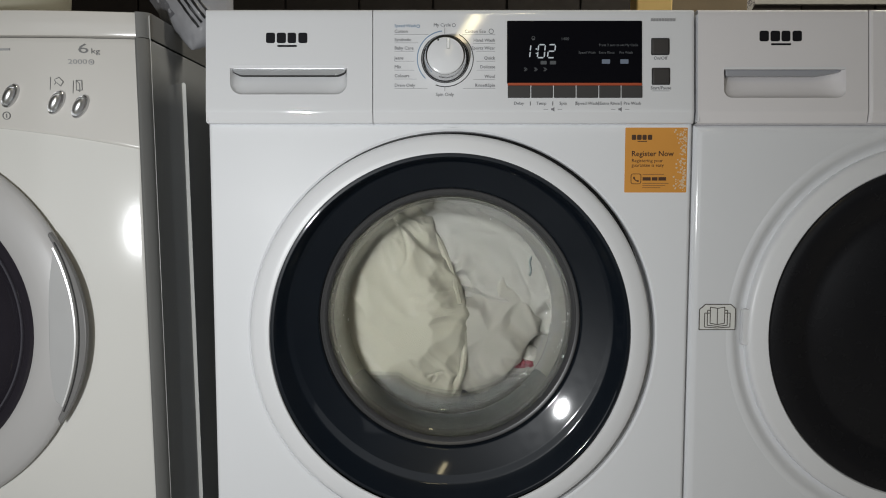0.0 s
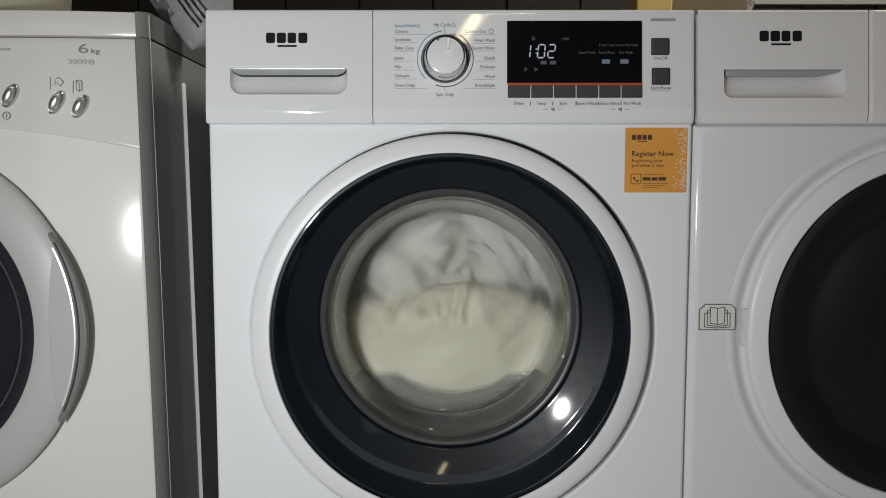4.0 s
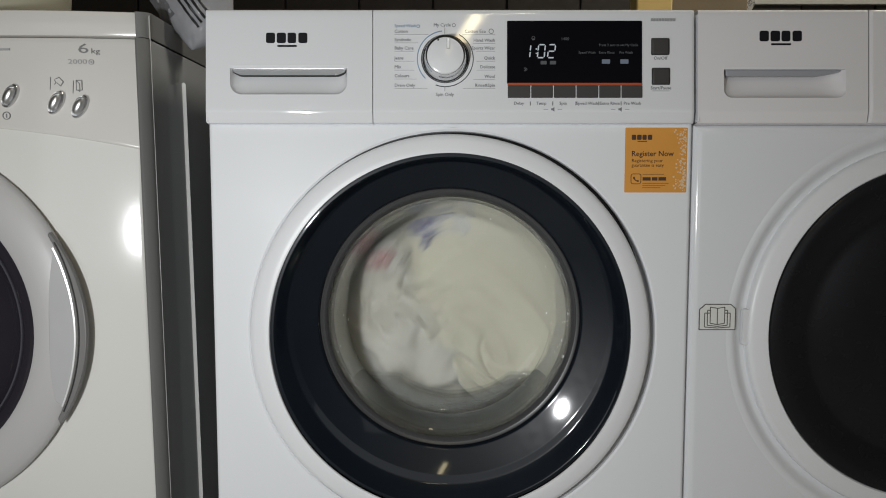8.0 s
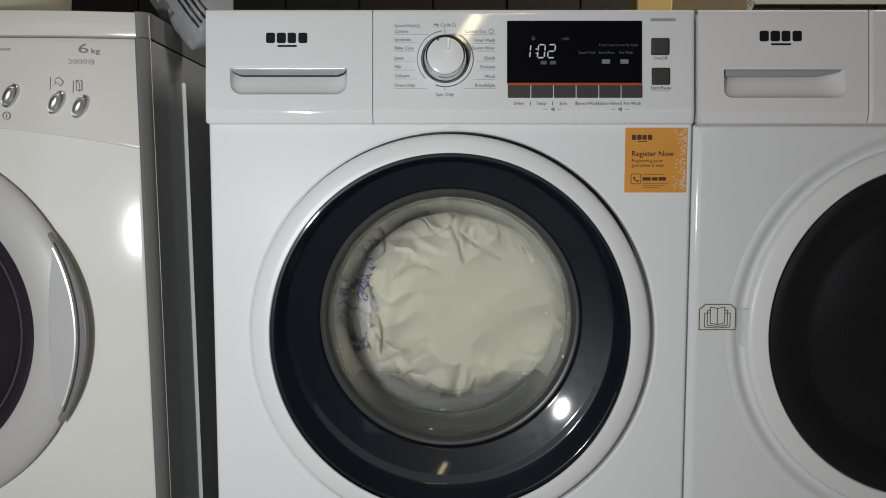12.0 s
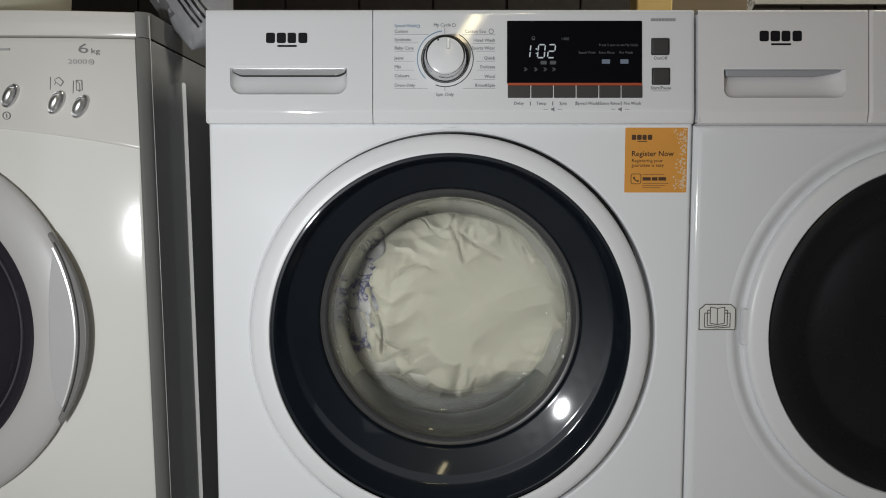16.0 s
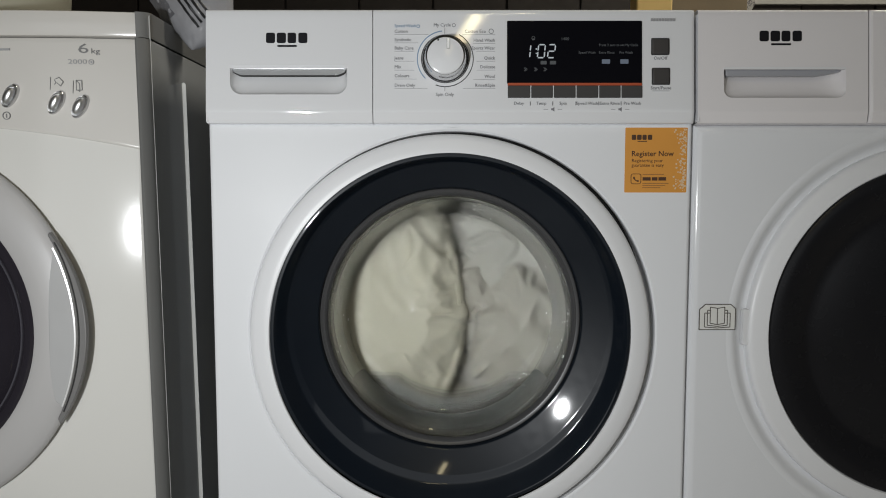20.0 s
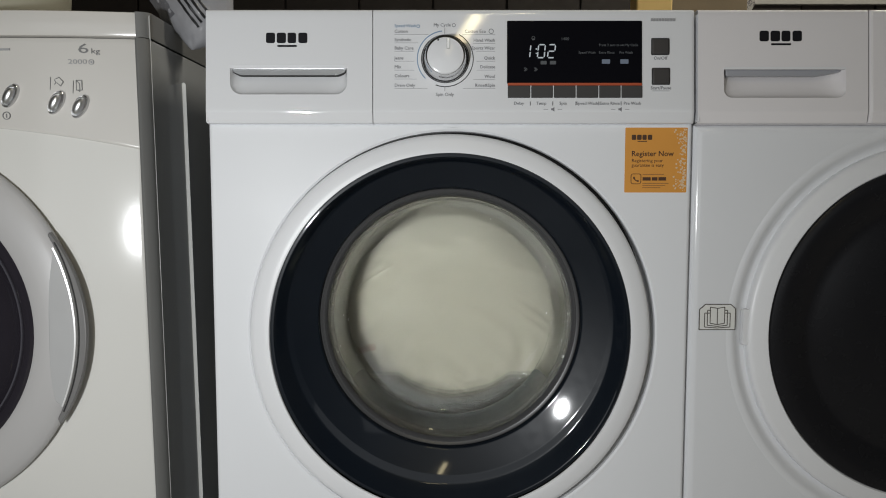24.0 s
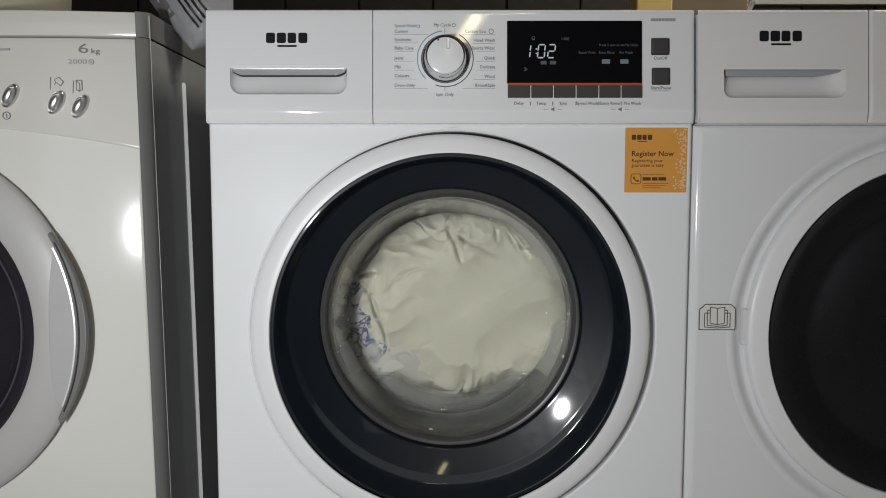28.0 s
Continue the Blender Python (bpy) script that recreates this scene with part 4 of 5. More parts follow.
CREAM = cloth_mat("cream_cotton", (0.270, 0.261, 0.210), wet=0.35)
WHITE = cloth_mat("white_cotton", (0.256, 0.252, 0.226), wet=0.45)
OFFWHITE = cloth_mat("offwhite_cotton", (0.228, 0.222, 0.192), wet=0.6)
PRINT = cloth_mat("blue_print_cotton", (0.235, 0.235, 0.224), (0.012, 0.017, 0.085), 1.0, 40.0, 0.6)
RED = cloth_mat("red_cotton", (0.16, 0.024, 0.034))
TEAL = cloth_mat("teal_cotton", (0.16, 0.20, 0.195))


def bundle(a, b, thick, seed, folds=0.010, freq=9.0, flat=0.4, dee=0.0, nr=46, seg=168, grain=(1.0, 1.0), crease=0.004, fan=0.0, thin=1.0, fine=0.0, creases=()):
    """A crumpled piece of cloth: half sizes a (along x) and b (along z), its front towards -y, the folds run across it.
    dee: how much its +x side is cut straight; flat: how flat the pressed front is.
    creases: folds from (x, z) to (x, z), each with a width and a depth."""
    bm = bmesh.new()
    off = Vector((seed * 7.31, seed * 3.77, seed * 1.93))

    def fold(x, z):
        p = Vector((x * freq * grain[0], z * freq * grain[1], 0)) + off
        w = Vector((noise.noise(p * 0.7), noise.noise(p * 0.7 + Vector((5, 3, 1))), 0)) * 0.9
        r1 = 1 - abs(noise.noise(p + w)) * 2.2
        r2 = 1 - abs(noise.noise(p * 2.1 + w * 1.4)) * 2.2
        lines = math.exp(-(noise.noise(p * 0.9 + w * 0.8 + Vector((11, 2, 0))) / (0.045 * thin)) ** 2) + 0.6 * math.exp(-(noise.noise(p * 1.7 + w + Vector((2, 17, 0))) / (0.05 * thin)) ** 2)
        gate = max(0.0, noise.noise(p * 0.5 + Vector((3, 9, 4))) + 0.15)
        return r1 * 0.7 + r2 * 0.32 - crease / max(folds, 1e-4) * lines * gate * 3.0
    cols = []
    for i in range(seg):
        t = 2 * math.pi * i / seg
        c, s = math.cos(t), math.sin(t)
        full = (abs(c) ** 2.56 + abs(s) ** 2.56) ** (-1 / 2.56)
        ux, uz = full * c, full * s
        wob = 1 + 0.05 * noise.noise(Vector((c * 2, s * 2, seed))) + 0.03 * noise.noise(Vector((c * 6, s * 6, seed + 3)))
        col = []
        for j in range(1, nr + 1):
            q = j / nr
            rho = math.sin(q * math.pi)
            rho = min(1.0, rho ** 0.6) if q <= 0.5 else min(1.0, rho ** 0.8)
            x, z = a * ux * rho * wob, b * uz * rho * wob
            if dee and x > 0:
                x *= 1 - dee
            edge = max(0.0, 1 - rho ** (3.0 if flat > 0.3 else 2.0)) ** 0.5
            y = (-1 if q <= 0.5 else 1) * thick * 0.5 * edge
            fd = folds * fold(x, z + (0 if q <= 0.5 else 0.3)) * (0.35 + 0.65 * (1 - flat)) * (0.4 + rho * 0.6)
            if fine:
                out = min(1.0, max(0.0, (rho - 0.45) / 0.4))
                p = Vector((x * 30, z * 30, seed * 5.0))
                p += Vector((noise.noise(p * 0.4), noise.noise(p * 0.4 + Vector((7, 1, 2))), 0)) * 1.6
                fd += fine * (0.12 + out) * (1 - 2.4 * abs(noise.noise(p)) - 0.5 * abs(noise.noise(p * 2.3)))
            if fan:
                near = min(1.0, max(0.0, (x / a - 0.15) / 0.5))
                fd += fan * near * math.cos(13 * math.atan2(z + 0.01, 1.45 * a - x) + 3.0 * noise.noise(Vector((x * 9, z * 9, seed))))
            yy = max(-thick * 0.5, y - fd + folds * 0.25) if q <= 0.5 else y + 0.4 * fd
            if q <= 0.5:
                for xa, za, xb, zb, wide, deep in creases:
                    ex, ez = xb - xa, zb - za
                    k = min(1.0, max(0.0, ((x - xa) * ex + (z - za) * ez) / (ex * ex + ez * ez)))
                    u = ((x - xa - k * ex) * ez - (z - za - k * ez) * ex) / math.hypot(ex, ez) / wide
                    far = math.hypot(x - xa - k * ex, z - za - k * ez) / wide
                    yy += deep * (math.exp(-far * far * 2.5) - 0.22 * math.exp(-(far - 1.7) ** 2 * 1.5) * (1 if u > 0 else 0.4)) * (0.4 + 0.6 * math.sin(math.pi * min(1.0, 0.15 + k * 0.8)))
            col.append(bm.verts.new((x + 0.3 * fd * c, yy, z + 0.3 * fd * s)))
        cols.append(col)
    front = bm.verts.new((0, sum(c[0].co.y for c in cols) / seg, 0))
    for i in range(seg):
        p, q = cols[i], cols[(i + 1) % seg]
        bm.faces.new((front, p[0], q[0]))
        for j in range(nr - 1):
            bm.faces.new((p[j], p[j + 1], q[j + 1], q[j]))
    bmesh.ops.remove_doubles(bm, verts=bm.verts[:], dist=1e-5)
    return bm


def strip(pts, w, t=0.004, ragged=0.0):
    """A ribbon of cloth along points (x, z), bulging to the front."""
    bm = bmesh.new()
    rows = []
    for i, (x, z) in enumerate(pts):
        xa, za = pts[max(0, i - 1)]
        xb, zb = pts[min(len(pts) - 1, i + 1)]
        d = Vector((xb - xa, zb - za)).normalized()
        n = Vector((-d.y, d.x))
        ww = w * (0.55 + 0.45 * math.sin(math.pi * (i + 0.5) / len(pts))) * (1 + ragged * noise.noise(Vector((i * 0.83, 3.1, 0.4))))
        rows.append([bm.verts.new((x + n.x * u * ww, y * t, z + n.y * u * ww)) for u, y in ((-0.5, 1.0), (-0.42, 0.1), (0.0, -0.6), (0.42, 0.1), (0.5, 1.0))])
    for p, q in zip(rows, rows[1:]):
        for j in range(4):
            bm.faces.new((p[j], p[j + 1], q[j + 1], q[j]))
        bm.faces.new((p[4], p[0], q[0], q[4]))
    bm.faces.new(rows[0])
    bm.faces.new(rows[-1])
    return bm


def laundry(name, label, category, bm, material):
    ob = link(name, bm, material)
    return tagged(ob, label, category, "laundry in the drum")


# folds gathered at one edge of the duvet cover, and deep cracks between its bunched layers
GATHERS = ((0.151, 0.034, 0.128, 0.027, 0.0055, 0.0060), (0.128, 0.027, 0.110, 0.035, 0.0050, 0.0060), (0.110, 0.035, 0.087, 0.024, 0.0040, 0.0060), (0.087, 0.024, 0.062, 0.019, 0.0035, 0.0050),
           (0.109, 0.036, 0.097, 0.077, 0.0060, 0.0040), (0.097, 0.077, 0.094, 0.130, 0.0060, 0.0030), (0.102, 0.024, 0.083, 0.000, 0.0040, 0.0045), (0.083, 0.000, 0.066, -0.035, 0.0045, 0.0040),
           (0.116, -0.035, 0.087, -0.035, 0.0040, 0.0030), (0.108, -0.049, 0.071, -0.065, 0.0040, 0.0030), (0.104, -0.061, 0.057, -0.079, 0.0050, 0.0030), (0.052, 0.166, 0.053, 0.143, 0.0035, 0.0120),
           (0.033, 0.161, 0.023, 0.148, 0.0028, 0.0080), (0.023, 0.148, -0.008, 0.143, 0.0030, 0.0110), (-0.015, 0.156, -0.023, 0.154, 0.0040, 0.0120), (0.017, 0.173, -0.006, 0.163, 0.0030, 0.0080),
           (-0.015, 0.140, -0.036, 0.134, 0.0026, 0.0060), (-0.036, 0.134, -0.071, 0.138, 0.0026, 0.0080), (-0.044, 0.143, -0.055, 0.134, 0.0024, 0.0070), (-0.052, 0.134, -0.066, 0.117, 0.0024, 0.0050),
           (-0.066, 0.100, -0.091, 0.098, 0.0026, 0.0040), (-0.073, 0.109, -0.078, 0.104, 0.0030, 0.0080), (-0.100, 0.126, -0.109, 0.108, 0.0030, 0.0050), (-0.058, 0.089, -0.050, 0.069, 0.0040, 0.0020))
duvet = laundry("duvet_cover", "thick cream cotton duvet cover pressed against the glass", "bedding", bundle(0.141, 0.184, 0.10, 1, 0.022, 7.0, 0.40, crease=0.015, fan=0.0010, thin=0.6, fine=0.0045, nr=190, seg=420, creases=GATHERS), CREAM)
sheet = laundry("bed_sheet", "smooth white cotton bed sheet bunched in the drum", "bedding", bundle(0.112, 0.170, 0.09, 2, 0.018, 7.0, 0.4, crease=0.008, thin=0.7, fine=0.008, nr=80, seg=220), WHITE)
printed = laundry("pillowcase", "white pillowcase with a blue print, crumpled", "pillowcase", bundle(0.042, 0.104, 0.05, 3, 0.016, 18.0, 0.1, crease=0.006), PRINT)
towel_a = laundry("towel", "crumpled white towel among the sheets", "towel", bundle(0.058, 0.090, 0.06, 4, 0.022, 17.0, 0.0, crease=0.008), WHITE)
towel_b = laundry("towel", "crumpled off-white towel with deep folds", "towel", bundle(0.062, 0.095, 0.06, 5, 0.024, 15.0, 0.0, crease=0.008), OFFWHITE)
towel_c = laundry("towel", "small crumpled off-white towel squeezed between the sheets", "towel", bundle(0.040, 0.065, 0.05, 9, 0.020, 20.0, 0.0, crease=0.008), OFFWHITE)
trimmed = laundry("hand_towel", "small white hand towel with a red trim", "towel", bundle(0.026, 0.042, 0.035, 6, 0.012, 24.0, 0.0, crease=0.005), WHITE)
def wrap(seed):
    """A big cloth that fills the drum and lies in a roll round the glass bowl, with two hollows in the roll."""
    prof = [(0.0, 0.250), (0.06, 0.249), (0.11, 0.240), (0.140, 0.222), (0.152, 0.200), (0.158, 0.176), (0.1612, 0.155), (0.1630, 0.138), (0.1645, 0.124), (0.1675, 0.114), (0.1720, 0.109), (0.1770, 0.108), (0.1820, 0.112), (0.1860, 0.120), (0.1920, 0.132), (0.2050, 0.145), (0.2250, 0.156), (0.2360, 0.180), (0.2360, 0.260), (0.2000, 0.310), (0.1000, 0.335), (0.0, 0.340)]
    bm = lathe(prof, 0.0, 0.0, 220)
    gone = [v for v in bm.verts if 0.138 < math.hypot(v.co.x, v.co.z) and max(0.0, math.cos(math.atan2(v.co.z, v.co.x) - 0.95)) ** 3 > 0.45 + 0.2 * noise.noise(Vector((v.co.x * 40, v.co.z * 40, 1)))]
    bmesh.ops.delete(bm, geom=gone, context="VERTS")
    for v in bm.verts:
        r, g = math.hypot(v.co.x, v.co.z), math.atan2(v.co.z, v.co.x)
        if v.co.y > 0.27 or r < 1e-4:
            continue
        p = Vector((v.co.x * 16, v.co.z * 16, seed))
        n = noise.noise(p) + 0.5 * noise.noise(p * 2.3) + 0.35 * (1 - 3 * abs(noise.noise(p * 3.1)))
        hollow = max(0.0, math.cos(g - 0.95)) ** 3 + 0.5 * max(0.0, math.cos(g + 1.6)) ** 16
        lip = ramp_to(r, 0.148, 0.166)
        v.co.y += 0.011 * n * (0.4 + 0.6 * lip) + 0.100 * hollow * lip
        k = 1 + (0.010 * max(0.0, n) + 0.02 * hollow) * lip * (1 if r < 0.19 else 0)
        v.co.x, v.co.z = v.co.x * k, v.co.z * k
    return bm


WRAP = cloth_mat("mixed_cotton", (0.215, 0.211, 0.184), (0.20, 0.20, 0.19), 1.0, 7.0)
blanket = laundry("blanket", "cream blanket rolled round the glass bowl, filling the drum", "bedding", wrap(7), WRAP)
part("red_trim", strip([(0.004 * math.sin(t * 0.33) + 0.0012 * math.sin(t * 1.7), -0.019 + 0.0021 * t) for t in range(18)], 0.0135, 0.005, 0.9), RED, trimmed, "red trim strip", pose(0, -0.021, 0))
part("teal_mark", strip([(0.0012 * math.sin(t * 1.1), -0.015 + 0.0045 * t) for t in range(8)], 0.0038), TEAL, sheet, "small teal mark", pose(-0.010, -0.046, -0.058, 0, 55, 0))
hem = [(-0.141 * 0.955 * abs(math.cos(g)) ** 0.78, 0.184 * 0.955 * math.copysign(abs(math.sin(g)) ** 0.78, math.sin(g))) for g in [radians(-62 + 4 * i) for i in range(32)]]
part("hem", strip(hem, 0.010, 0.003), CREAM, duvet, "stitched cream hem", pose(0, -0.024, 0))

# ---- grey wash water in the foot of the drum ----
def murk(name, colour, cover):
    """Cloudy water: a thin veil that lets part of the light through."""
    m = mat(name, colour, 0.5, vary=0.25, scale=9, spec=0.2)
    nt = m.node_tree
    clear = nt.nodes.new("ShaderNodeBsdfTransparent")
    mix = nt.nodes.new("ShaderNodeMixShader")
    mix.inputs[0].default_value = cover
    nt.links.new(clear.outputs[0], mix.inputs[1])
    nt.links.new(nt.nodes["Principled BSDF"].outputs[0], mix.inputs[2])
    nt.links.new(mix.outputs[0], nt.nodes["Material Output"].inputs[0])
    return m


def cut_level(bm, z):
    bmesh.ops.bisect_plane(bm, geom=bm.verts[:] + bm.edges[:] + bm.faces[:], plane_co=(0, 0, z), plane_no=(0, 0, 1), clear_outer=True)
    return bm


WATER_Z = 0.376
water = tagged(new("wash_water"), "cloudy grey wash water standing in the foot of the drum", "water")
bm = eccentric(lathe([(0.1462, 0.1262), (0.1488, 0.1235), (0.1538, 0.1140), (0.1580, 0.0905), (0.1602, 0.0740), (0.1610, 0.0690)], 0.0, RIM_Z, 160), RIM_Z, bowl_sink)
part("water_edge", cut_level(bm, WATER_Z), murk("cloudy_water", (0.072, 0.078, 0.077), 0.80), water, "grey water round the foot of the glass")
VEIL = murk("thin_cloudy_water", (0.088, 0.089, 0.078), 0.28)
suds = thing("suds", pose(0, 0, 0), "thin grey suds washing against the foot of the glass", "suds")
for y, k in ((0.1330, 0.0), (0.1334, 0.005), (0.1338, 0.010), (0.1342, 0.016), (0.1346, 0.023)):
    bm = bmesh.new()
    cols = []
    for i in range(61):
        x = -0.146 + 0.292 * i / 60
        foot = BOWL_Z - math.sqrt(0.1485 ** 2 - x * x)
        head = min(WATER_Z - 0.004, 0.475 - math.sqrt(max(0.0, 0.130 ** 2 - (x - 0.006) ** 2))) - k + 0.002 * noise.noise(Vector((x * 40, y * 9000, 0)))
        cols.append([bm.verts.new((x, y, foot + (max(head, foot + 0.001) - foot) * u)) for u in (0.0, 0.25, 0.5, 0.75, 1.0)])
    for p, q in zip(cols, cols[1:]):
        for j in range(4):
            bm.faces.new((p[j], q[j], q[j + 1], p[j + 1]))
    part("suds_layer", bm, VEIL, suds)

# ---- what moves ----
AXIS_Z = DOOR_Z + 0.016


def ease(t, rows):
    """Linear between rows of (time, value)."""
    if t <= rows[0][0]:
        return rows[0][1]
    for (ta, va), (tb, vb) in zip(rows, rows[1:]):
        if t <= tb:
            return va + (vb - va) * (t - ta) / (tb - ta)
    return rows[-1][1]


# one turn of the load after it lies at the bottom: share of the turn, degrees
ONE_WAY = ((0.0, 0), (0.079, 30), (0.157, 55), (0.236, 80), (0.315, 108), (0.40, 132), (0.55, 170), (0.71, 215), (0.79, 245), (0.84, 268), (0.92, 322), (1.0, 360))
OTHER_WAY = ((0.0, 0), (0.083, -20), (0.167, -40), (0.25, -60), (0.333, -77), (0.417, -93), (0.5, -115), (0.583, -145), (0.667, -185), (0.75, -225), (0.833, -270), (0.917, -315), (1.0, -360))


def turns(start, period, count, first, shape):
    out = []
    for k in range(count):
        for s, d in shape[:-1]:
            out.append((start + period * (k + s), first + math.copysign(360, shape[-1][1]) * k + d))
    return out


# direction in which the duvet cover lies from the axis, counted on through all turns
LOAD = [(0.0, 192), (0.4, 193), (0.5, 203), (0.6, 211), (0.7, 219), (0.8, 226), (0.9, 235), (1.0, 245), (1.1, 256), (1.2, 264), (1.3, 275), (1.4, 286), (1.5, 295), (1.6, 302),
        (1.7, 312), (1.8, 330), (1.9, 347), (2.0, 357), (2.1, 370), (2.2, 382), (2.3, 405), (2.4, 435), (2.5, 475), (2.6, 515), (2.7, 550), (2.84, 630)]
LOAD += turns(2.84, 1.153, 3, 630, ONE_WAY)[1:] + turns(6.30, 1.285, 2, 1710, ONE_WAY)
LOAD += [(8.87, 2430), (8.97, 2462), (9.07, 2495), (9.17, 2525), (9.3, 2557), (9.4, 2582), (9.5, 2606), (9.6, 2630), (9.7, 2647), (9.85, 2652), (10.0, 2653), (10.2, 2643), (10.4, 2629), (10.6, 2619), (11.0, 2611), (18.35, 2611),
         (18.5, 2602), (18.6, 2594), (18.7, 2587), (18.8, 2579), (18.9, 2568), (19.0, 2552), (19.1, 2537), (19.2, 2512), (19.3, 2487), (19.4, 2448), (19.5, 2430), (19.6, 2407), (19.7, 2388), (19.8, 2374), (19.9, 2361), (20.0, 2344), (20.1, 2328), (20.2, 2297), (20.3, 2255), (20.4, 2210), (20.5, 2165), (20.6, 2115)]
LOAD += turns(20.7, 1.2, 5, 2065, OTHER_WAY) + [(26.7, 265), (26.8, 245), (26.9, 228), (27.0, 213), (27.1, 190), (27.2, 170), (27.3, 148), (27.4, 125), (27.5, 108), (27.6, 98), (27.8, 95), (28.0, 95)]


def place(direction, r, y, turn, lean=0.0):
    a = radians(direction)
    return Matrix.Translation((r * math.cos(a), y, AXIS_Z + r * math.sin(a))) @ pose(0, 0, 0, 0, -turn, 0) @ pose(0, 0, 0, 0, 0, lean)


# the printed pillowcase and the red trim: share of a turn, direction, distance from the axis, how far they sink behind the rest
PRINT_ONE = ((0.0, -40, 0.14, 1), (0.08, -15, 0.14, 1), (0.16, 15, 0.135, 0.7), (0.24, 45, 0.145, 0.3), (0.32, 72, 0.142, 0.05), (0.40, 95, 0.110, 0), (0.48, 142, 0.115, 0), (0.56, 178, 0.122, 0), (0.64, 210, 0.135, 0.3), (0.71, 235, 0.145, 0.8), (0.79, 258, 0.15, 1), (0.87, 280, 0.15, 1), (0.95, 302, 0.15, 1), (1.0, 320, 0.14, 1))
TRIM_ONE = ((0.0, 330, 0.14, 0.6), (0.08, 345, 0.135, 0.5), (0.16, 369, 0.128, 0.3), (0.24, 393, 0.115, 0), (0.32, 440, 0.085, 0), (0.40, 486, 0.067, 0), (0.48, 553, 0.10, 0), (0.56, 576, 0.12, 0), (0.64, 590, 0.13, 0), (0.71, 606, 0.132, 0), (0.79, 624, 0.132, 0), (0.87, 647, 0.14, 0.2), (0.95, 669, 0.138, 0.4), (1.0, 690, 0.14, 0.6))
PRINT_BACK = ((0.0, 85, 0.072, 0), (0.083, 42, 0.080, 0), (0.167, 0, 0.095, 0), (0.25, -32, 0.128, 0.35), (0.333, -60, 0.135, 0.7), (0.417, -85, 0.15, 1), (0.5, -110, 0.15, 1), (0.583, -140, 0.15, 1), (0.667, -170, 0.145, 1), (0.75, -195, 0.135, 0.5), (0.833, -212, 0.125, 0), (0.917, -250, 0.095, 0), (1.0, -275, 0.072, 0))
TRIM_BACK = ((0.0, 182, 0.094, 0), (0.083, 160, 0.087, 0), (0.167, 123, 0.066, 0), (0.25, -28, 0.075, 0), (0.333, -46, 0.10, 0), (0.417, -54, 0.126, 0), (0.5, -80, 0.130, 0.1), (0.583, -108, 0.135, 0.2), (0.667, -130, 0.15, 0.7), (0.75, -147, 0.145, 0.4), (0.833, -154, 0.13, 0), (0.917, -164, 0.11, 0), (1.0, -178, 0.094, 0))


def rounds(start, period, count, first, shape):
    """Rows of (time, direction, distance, sink) for that many turns, the direction counted on from first."""
    whole = shape[-1][1] - shape[0][1]
    return [(start + period * (k + s), first + whole * k + d - shape[0][1], r, h) for k in range(count) for s, d, r, h in shape[:-1]]


PRINT_AT = [(0.0, -80, 0.15, 1), (0.5, -65, 0.15, 1), (1.0, -35, 0.15, 1), (1.5, 20, 0.15, 0.9), (1.8, 55, 0.158, 0.5), (2.0, 75, 0.158, 0.15), (2.1, 88, 0.136, 0), (2.2, 116, 0.125, 0), (2.3, 152, 0.125, 0), (2.4, 189, 0.14, 0.3), (2.6, 240, 0.15, 1)]
PRINT_AT += rounds(2.84, 1.153, 3, 320, PRINT_ONE) + rounds(6.30, 1.285, 2, 1400, PRINT_ONE)
PRINT_AT += [(8.87, 2120, 0.14, 1), (9.0, 2160, 0.135, 0.6), (9.1, 2195, 0.125, 0.1), (9.2, 2222, 0.12, 0), (9.3, 2260, 0.118, 0), (9.4, 2300, 0.122, 0), (9.5, 2326, 0.130, 0), (9.6, 2350, 0.136, 0), (9.7, 2361, 0.146, 0), (9.85, 2361, 0.150, 0), (10.0, 2360, 0.150, 0), (10.3, 2350, 0.146, 0), (10.5, 2341, 0.142, 0), (11.0, 2331, 0.136, 0), (18.35, 2331, 0.136, 0),
             (18.5, 2318, 0.122, 0), (18.6, 2313, 0.12, -0.03), (18.7, 2306, 0.12, -0.05), (18.8, 2299, 0.12, -0.06), (18.9, 2290, 0.118, -0.06), (19.0, 2276, 0.112, -0.06), (19.1, 2261, 0.105, -0.05), (19.2, 2234, 0.098, -0.03), (19.3, 2207, 0.115, 0), (19.4, 2170, 0.128, 0.1), (19.5, 2146, 0.135, 0.5), (19.6, 2130, 0.14, 1), (19.8, 2090, 0.15, 1), (20.0, 2050, 0.15, 1), (20.2, 2000, 0.145, 1), (20.35, 1965, 0.13, 0.4), (20.5, 1937, 0.125, 0), (20.6, 1910, 0.10, 0)]
PRINT_AT += rounds(20.7, 1.2, 5, 1885, PRINT_BACK) + [(26.7, 85, 0.072, 0), (26.8, 60, 0.06, 0), (26.9, 20, 0.05, 0), (27.0, -26, 0.06, 0), (27.1, -50, 0.10, 0), (27.2, -67, 0.118, 0.1), (27.3, -102, 0.126, 0.2), (27.4, -122, 0.135, 0.4), (27.5, -140, 0.138, 0.3), (27.6, -154, 0.148, 0.05), (27.8, -160, 0.150, 0), (28.0, -160, 0.148, 0)]
